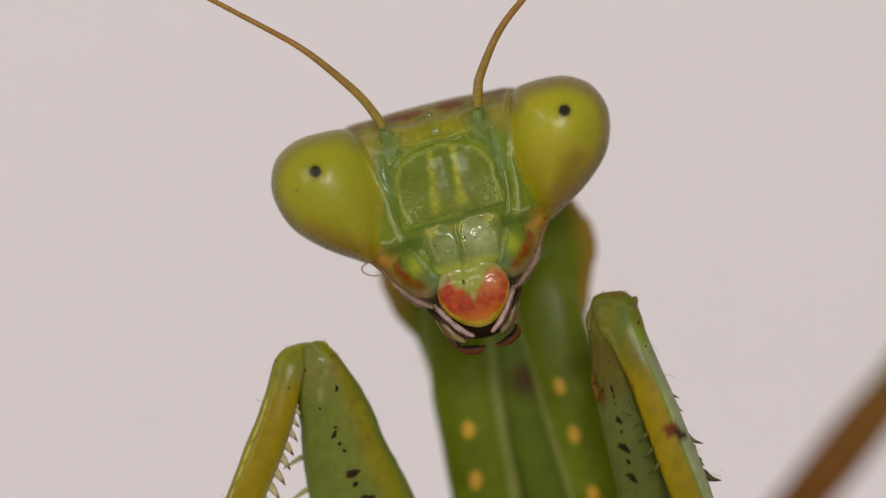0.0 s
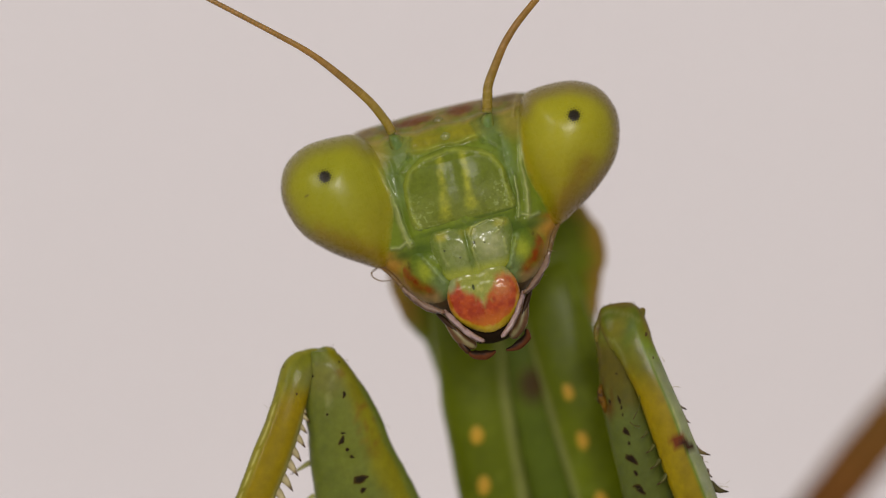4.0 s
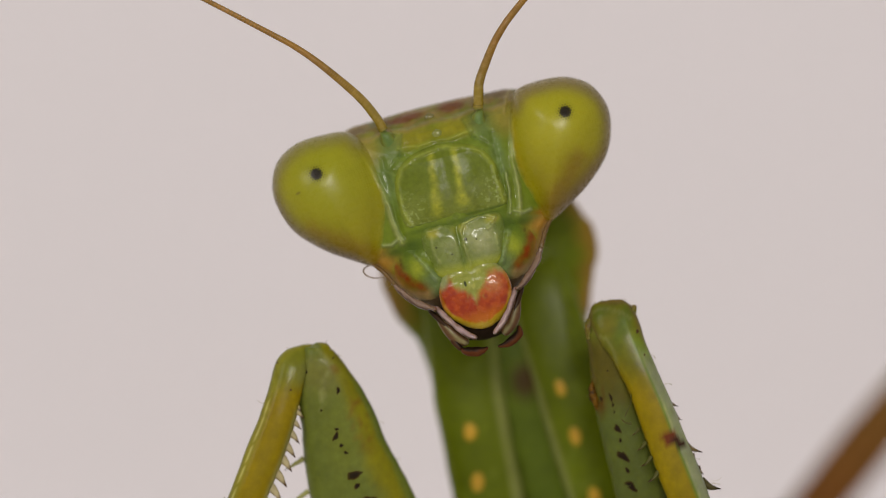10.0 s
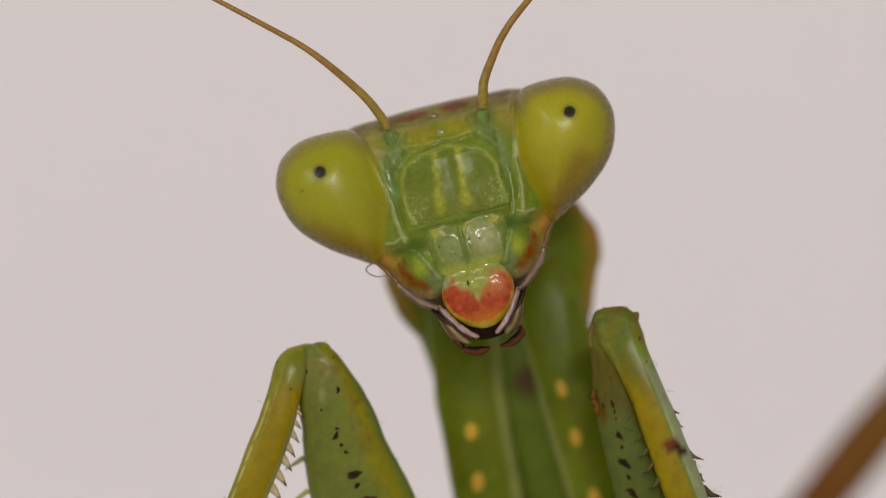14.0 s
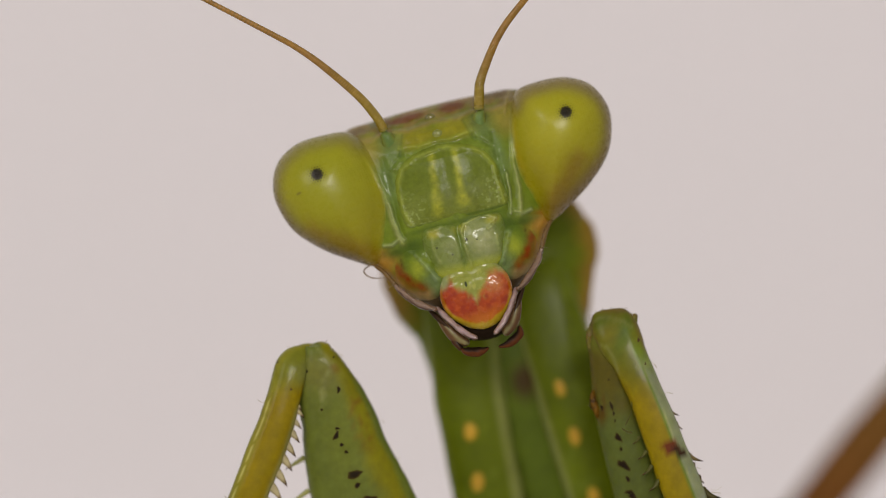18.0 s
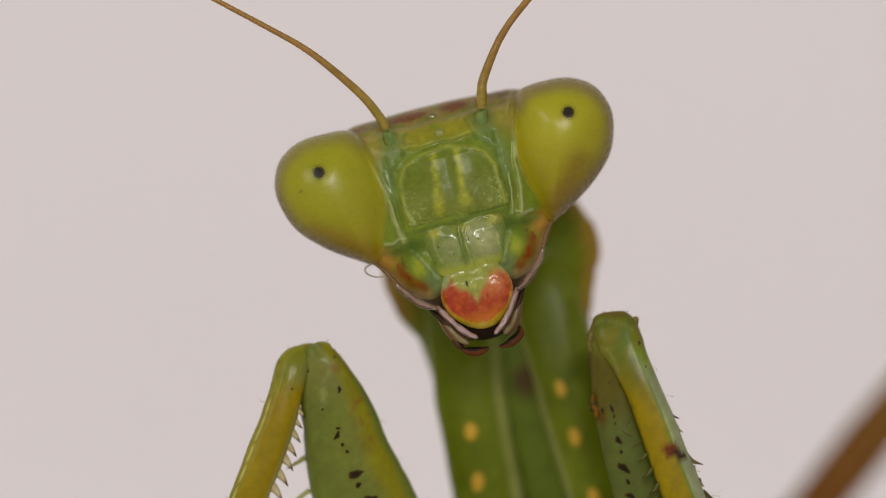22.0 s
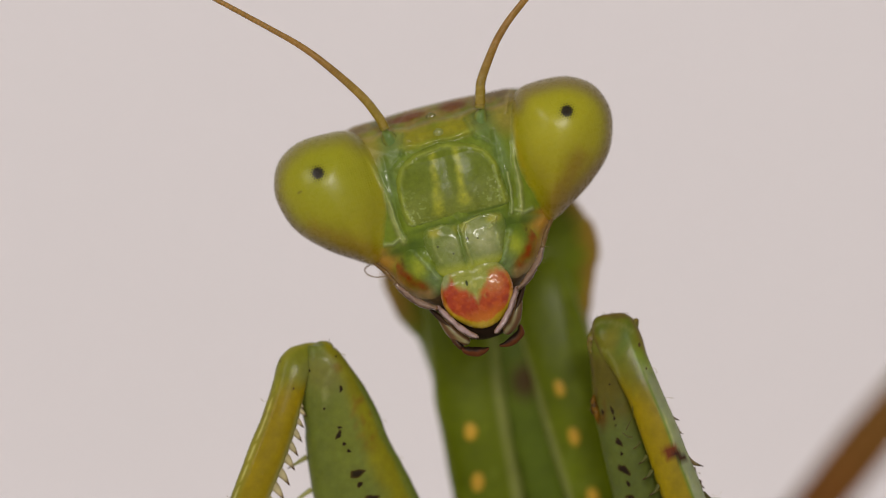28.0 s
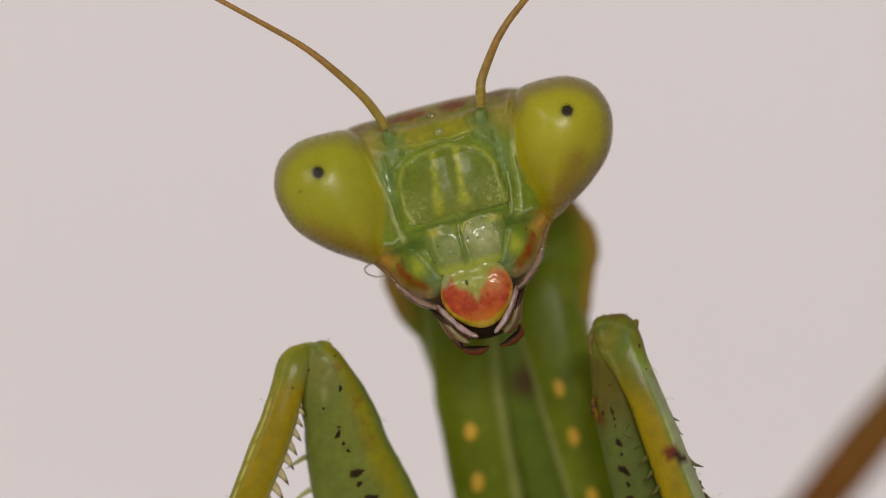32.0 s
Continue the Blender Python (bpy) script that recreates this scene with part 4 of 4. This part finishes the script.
BASE_HINGE, TIP_HINGE, FAR_HINGE = (-52, -262, -50), (-42, -299, -58), (60, -292, -58)
palp_base = palp([(-54, -252, -46, 4), (-56, -266, -50, 6), (-54, -282, -54, 7), (-46, -297, -56, 6)], BASE_HINGE, (0.050, 0.020, 0.011))
palp_tip = palp([(-46, -294, -56, 4), (-40, -301, -58, 8), (-24, -306, -60, 9.5), (-10, -307, -60, 7.5), (0, -304, -60, 2.0)], TIP_HINGE)
palp_far = palp([(62, -280, -50, 4), (59, -293, -56, 8), (47, -302, -60, 9), (31, -307, -60, 7), (17, -307, -60, 2.0)], FAR_HINGE)
FLICKS = [(0.0, 0.0), (7.8, 0.0), (7.9, 0.6), (8.0, 1.0), (8.1, 0.6), (8.2, 0.0), (10.8, 0.0), (11.0, 0.62), (11.2, 0.0), (12.8, 0.0), (13.0, 0.5), (13.2, 0.0),
          (22.0, 0.0), (22.1, 0.85), (22.2, 0.75), (22.3, 0.6), (22.4, 0.1), (22.5, 0.0), (22.7, 0.7), (22.8, 0.1), (22.9, 0.0), (23.4, 0.0), (23.5, 0.25), (23.6, 0.0), (24.4, 0.0), (24.5, 0.25), (24.6, 0.05), (25.0, 0.05), (28.0, 0.05), (29.3, 0.08), (29.5, 0.4), (29.7, 0.1), (32.0, 0.0)]


def palp_rows(slide, turn):
    """Where a piece of the flicking palp goes: it slides out and swings about its hinge."""
    h = TIP_HINGE if slide else BASE_HINGE
    out, down = (-17, -5) if slide else (-8, 3)
    return [(t, pose((h[0] + out * k) * U, h[2] * U, (h[1] + down * k) * U, 0, turn * k, 0)) for t, k in FLICKS]


def shift(right):
    return pose(right * U * (1 + TWIG_D / FAR), 0, 0)


# antennae: a pale socket and a long ringed whip
whips = []
for rows, foot in (([(-86, 113, -40, 8.6, 8.6), (-92, 135, -48, 8.2, 8.2), (-114, 180, -62, 7.6, 7.6), (-160, 244, -80, 6.4, 6.4), (-196, 286, -90, 5.6, 5.6), (-238, 325, -98, 5.0, 5.0),
                     (-338, 413, -112, 4.4, 4.4), (-443, 504, -120, 3.8, 3.8), (-543, 599, -120, 2.0, 2.0)], (-79, 94)),
                   ([(86, 109, -40, 9.4, 9.4), (93, 136, -48, 9.0, 9.0), (102, 159, -54, 8.2, 8.2), (134, 205, -68, 7.0, 7.0), (155, 229, -76, 6.6, 6.6), (182, 253, -84, 6.2, 6.2),
                     (245, 299, -96, 5.6, 5.6), (337, 359, -106, 4.8, 4.8), (447, 419, -110, 2.6, 2.6)], (79, 82))):
    whip = Limb(rows, 1100, 12, head=True, round_ends=False, bulge=lambda u, k: 0.022 * np.sin(u * 900) * smooth(0.1, 0.3, u))
    tint = blend((0.24, 0.195, 0.05), (0.25, 0.135, 0.035), smooth(0.12, 0.45, whip.u) * (0.75 + 0.25 * np.sin(whip.u * 900)))
    tint = blend(tint, (0.085, 0.045, 0.012), 0.45 * smooth(0.1, 0.9, -np.sin(whip.u * 900)) * smooth(0.14, 0.36, whip.u))
    tint = blend(tint, (0.10, 0.085, 0.02), 0.75 * np.exp(-((whip.u - 0.030) / 0.004) ** 2))
    tint = blend(tint, (0.14, 0.17, 0.05), 0.8 * smooth(0.028, 0.0, whip.u))
    whips.append(whip.make("antenna", tint * (1.05, 0.92, 0.75), WET, head, "thin golden brown ringed antenna"))
    x, z = foot
    tip = rows[0]
    scape = Limb([(x + 2, z - 34, -34, 6, 6), (x, z - 18, -38, 15, 9), ((x + tip[0]) / 2 - 1, (z + tip[1]) / 2 - 6, -40, 12.5, 10), (tip[0], tip[1] - 8, -39, 9, 8.6), (tip[0], tip[1] - 1, -39, 8, 7.6)], 30, 24, head=True)
    scape.make("scape", blend((0.105, 0.165, 0.062), (0.16, 0.175, 0.05), np.maximum(smooth(0.5, 1, scape.u), smooth(0.3, 0.9, np.abs(scape.s)))), GLOSS, head, "pale teal antenna socket")

# a bristle that curls out under one eye
curl = Limb([(-166, -112, -10, 1.3, 1.3), (-180, -118, -16, 1.2, 1.2), (-179, -128, -20, 1.1, 1.1), (-166, -137, -22, 1.0, 1.0), (-148, -140, -22, 0.5, 0.5)], 24, 8, head=True, round_ends=False)
curl.make("hair", (0.16, 0.10, 0.06), HORN, head)

# two simple eyes on the brow
for x, z, tone in ((-2, 113, (0.13, 0.115, 0.045)), (4, 82, (0.19, 0.205, 0.06))):
    y = float(face(x, z)) + 60 * (1 - (1 - ((z + 40) / 177) ** 3.2) ** 0.3125) + (1.5 if z > 100 else -0.5)
    bead = Limb([(x, z + 9, y + 3, 3, 2), (x, z + 4, y + 1, 9, 4), (x, z - 4, y + 1, 9, 4), (x, z - 9, y + 3, 3, 2)], 18, 18, head=True)
    bead.make("ocellus", tone, WET, head, "glassy simple eye")


def motions():
    """The head trembles, the forelegs creep, one palp flicks out, the twig sways a little."""
    def nod(dx, dz, turn):
        return pose(HEAD_AT.x + dx * U, HEAD_AT.y, HEAD_AT.z + dz * U, 0, HEAD_ROLL + turn, 0)

    def creep(dx, dz, turn=0.0):
        return pose(dx * U, 0, dz * U) @ Matrix.Translation(HIP) @ pose(0, 0, 0, 0, turn, 0) @ Matrix.Translation(-HIP)

    def lean(dx, drift):
        return pose(drift * U, 0, 0) @ Matrix.Translation(ROOT) @ pose(0, 0, 0, 0, math.degrees(dx / 395), 0) @ Matrix.Translation(-ROOT)

    tremble = [
        (0, -2.6, -0.4, 0.04), (0.5, -5.5, -0.5, -0.29), (1, -3.4, -0.1, 0.09), (1.5, -7.4, -1.8, -0.36), (2, -0.5, -0.2, 0.1), (2.5, -1.4, 1.2, 0.09), (3, -4.2, -0.4, -0.33),
        (3.5, 0.5, 0.4, -0.01), (5.5, -0.6, -0.4, -0.25), (6, 0.5, 1.3, 0.09), (6.5, -4.8, -1, -0.38), (7, 1.2, 0.3, 0.09), (7.5, -4, -1.6, -0.49), (8, 2, 0.5, 0.12),
        (8.5, -1.2, -0, -0.27), (9, -0.9, 0.4, -0.1), (9.5, 0.9, 0.8, 0.02), (10, -4, -0.3, -0.29), (10.5, 2.7, 0.3, 0.16), (11, -5, -1.7, -0.38), (11.5, 1.8, 0.6, 0.22),
        (12, -3.8, -1, -0.14), (12.5, -0.1, 0.4, -0.06), (13, 0.6, 0, 0.07), (13.5, -1.8, 0.2, -0.2), (14, 2.5, 1.3, 0.2), (14.5, -4.6, -0.4, -0.37), (16.5, 0.4, -0.3, 0.07),
        (17, -0.9, -0.7, -0.01), (17.5, 3, 0.1, 0.24), (18, -2.9, -0.8, -0.27), (18.5, 3.3, 0.5, 0.23), (19, -3.5, -1, -0.23), (19.5, 3.3, 0.5, 0.23), (20, -2.4, -1, -0.13),
        (20.5, 3.2, 1.3, 0.23), (21, -0.9, 0.5, -0.06), (21.5, 1.9, 0.6, 0.09), (22, 0.3, 0.4, 0.21), (22.5, -1, 0.4, 0.06), (23, 1.7, 0.9, 0.31), (23.5, -2.4, -0, -0.08),
        (24, 1.9, 1.4, 0.21), (24.5, -2.8, 0.1, -0.17), (25, 3.3, 1.8, 0.23), (25.5, -1.8, 0.6, -0.01), (27.5, 2.1, 2.4, 0.04), (28, -1.2, 1.1, -0.2), (28.5, 4.4, 2.6, 0.22),
        (29, -1, 1.8, -0.15), (29.5, 4.5, 3, 0.26), (30, -2.5, 1.8, -0.15), (30.5, 3.3, 3.2, 0.25), (31, -3, 1.8, -0.21), (31.5, 3.7, 3.1, 0.22), (32, -1, 1.9, -0.13),
    ]
    walk(head, [(t, nod(dx, dz, turn)) for t, dx, dz, turn in tremble])
    # one antenna slowly leans over
    knuckle = Vector((-86, -40, 113)) * U
    walk(whips[0], [(t, Matrix.Translation(knuckle) @ pose(0, 0, 0, 0, k, 0) @ Matrix.Translation(-knuckle))
                    for t, k in ((0.0, 0.0), (20.0, 0.0), (23.0, 0.3), (25.0, 0.5), (28.0, 0.9), (31.0, 1.1), (32.0, 1.0))])
    # the trunk leans with the head, and the coxa of the sinking leg draws in
    for limb_part, drift in zip(trunk, (0.0, -0.08, 0.0, -0.16)):
        walk(limb_part, [(t, lean(0.8 * dx, drift * (t - 9.0))) for t, dx, dz, turn in tremble])
    for limb_part in right_leg:
        walk(limb_part, [
        (0, creep(4.1, 29.5, -0.3)), (0.5, creep(5.2, 31.5, -0.3)), (1, creep(3.7, 27.1, -0.3)), (1.5, creep(6.2, 33.1, -0.3)), (2, creep(5.2, 23.9, -0.3)),
        (2.5, creep(5, 25.6, -0.3)), (3, creep(5.6, 29, -0.3)), (3.5, creep(3.5, 19, -0.3)), (5.5, creep(2.6, 18.9, -0.29)), (6, creep(2.1, 16.4, -0.06)),
        (6.5, creep(0.8, 22.4, -0.62)), (7, creep(0.1, 13.6, -0.01)), (7.5, creep(0.6, 20.5, -0.59)), (8, creep(0.4, 12.1, -0.06)), (8.5, creep(0.4, 17.2, -0.29)),
        (9, creep(-0.4, 14.1, -0.18)), (9.5, creep(0.1, 14.1, -0.1)), (10, creep(-0.7, 17.7, -0.42)), (10.5, creep(1.4, 7.7, 0.05)), (11, creep(-1.4, 15.4, -0.55)),
        (11.5, creep(0.1, 6.4, 0.03)), (12, creep(-1.7, 10.3, -0.25)), (12.5, creep(-0.7, 7, -0.02)), (13, creep(0.1, 8, -0.01)), (13.5, creep(-0.6, 8.5, -0.17)),
        (14, creep(-0.1, 5.4, 0.06)), (14.5, creep(-1.2, 10.3, -0.31)), (16.5, creep(-0.1, 2.1, 0.04)), (17, creep(-0.6, 2.1, -0.07)), (17.5, creep(0.9, -0.4, 0.13)),
        (18, creep(-0.6, 2.1, -0.18)), (18.5, creep(0.6, -1.7, 0.18)), (19, creep(-0.4, 2.4, -0.21)), (19.5, creep(0.6, -2.2, 0.16)), (20, creep(-0.4, 1.9, -0.2)),
        (20.5, creep(0.6, -2.2, 0.16)), (21, creep(-0.4, -0.2, 0.1)), (21.5, creep(0.6, -3, 0.15)), (22, creep(-1.4, -3, 0.12)), (22.5, creep(-1.2, -3.5, 0.03)),
        (23, creep(-0.7, -4.5, 0.23)), (23.5, creep(-1.7, -2.5, -0.01)), (24, creep(-0.7, -4.5, 0.23)), (24.5, creep(-1.4, -2.7, -0.05)), (25, creep(-0.4, -5.8, 0.32)),
        (25.5, creep(-0.7, -4.5, 0.03)), (27.5, creep(0.9, -6.6, 0.25)), (28, creep(-0.7, -6.3, 0.08)), (28.5, creep(1.1, -8.6, 0.34)), (29, creep(-0.7, -6.8, 0.09)),
        (29.5, creep(1.4, -9.6, 0.41)), (30, creep(-0.1, -5.5, -0.06)), (30.5, creep(0.9, -9.6, 0.4)), (31, creep(-1.2, -5.8, 0.03)), (31.5, creep(0.9, -10.7, 0.36)),
        (32, creep(-0.7, -7.6, 0.07)),
        ])
    for limb_part in left_leg:
        walk(limb_part, [
        (0, creep(-1.3, -1.6)), (1.5, creep(-0.8, -1.6)), (3, creep(-1.9, -2)), (6, creep(-2.3, -2.8)), (7.5, creep(-2.5, -2.2)),
        (9, creep(-2.1, -1.8)), (10.5, creep(-2.1, -1.4)), (12, creep(-3.2, -1.4)), (13.5, creep(-2.5, -0.6)), (16.5, creep(-0.6, -0.6)),
        (18, creep(-1.4, -0.2)), (19.5, creep(0.6, -0.2)), (21, creep(0.2, -0.2)), (22.5, creep(0.2, 0.2)), (24, creep(1.7, -0.2)),
        (25.5, creep(0.6, 1.3)), (28.5, creep(3.2, 1.3)), (30, creep(1.7, 1.3)), (31.5, creep(3.2, 1.3)), (32, creep(1.7, 2)),
        ])
    walk(palp_base, palp_rows(0.0, 10.0))
    walk(palp_tip, palp_rows(1.0, 50.0))
    far_turns = [(0.0, 0), (7.4, 0), (7.6, -30), (7.8, 0), (13.0, 0), (13.1, -24), (13.3, 0), (22.0, 0), (22.2, -26), (22.4, 0), (22.5, 0), (22.6, -30), (22.8, 0), (23.5, 0), (24.0, -12), (24.6, 0), (28.4, 0), (29.0, -18), (30.0, -14), (31.0, -2), (32.0, 0)]
    walk(palp_far, [(t, pose(FAR_HINGE[0] * U, FAR_HINGE[2] * U, FAR_HINGE[1] * U, 0, k, 0)) for t, k in far_turns])
    walk(twig, [(0.0, shift(-24)), (1.0, shift(-16)), (2.5, shift(-8)), (4.5, shift(-3)), (6.0, shift(0)), (32.0, shift(0))])


motions()
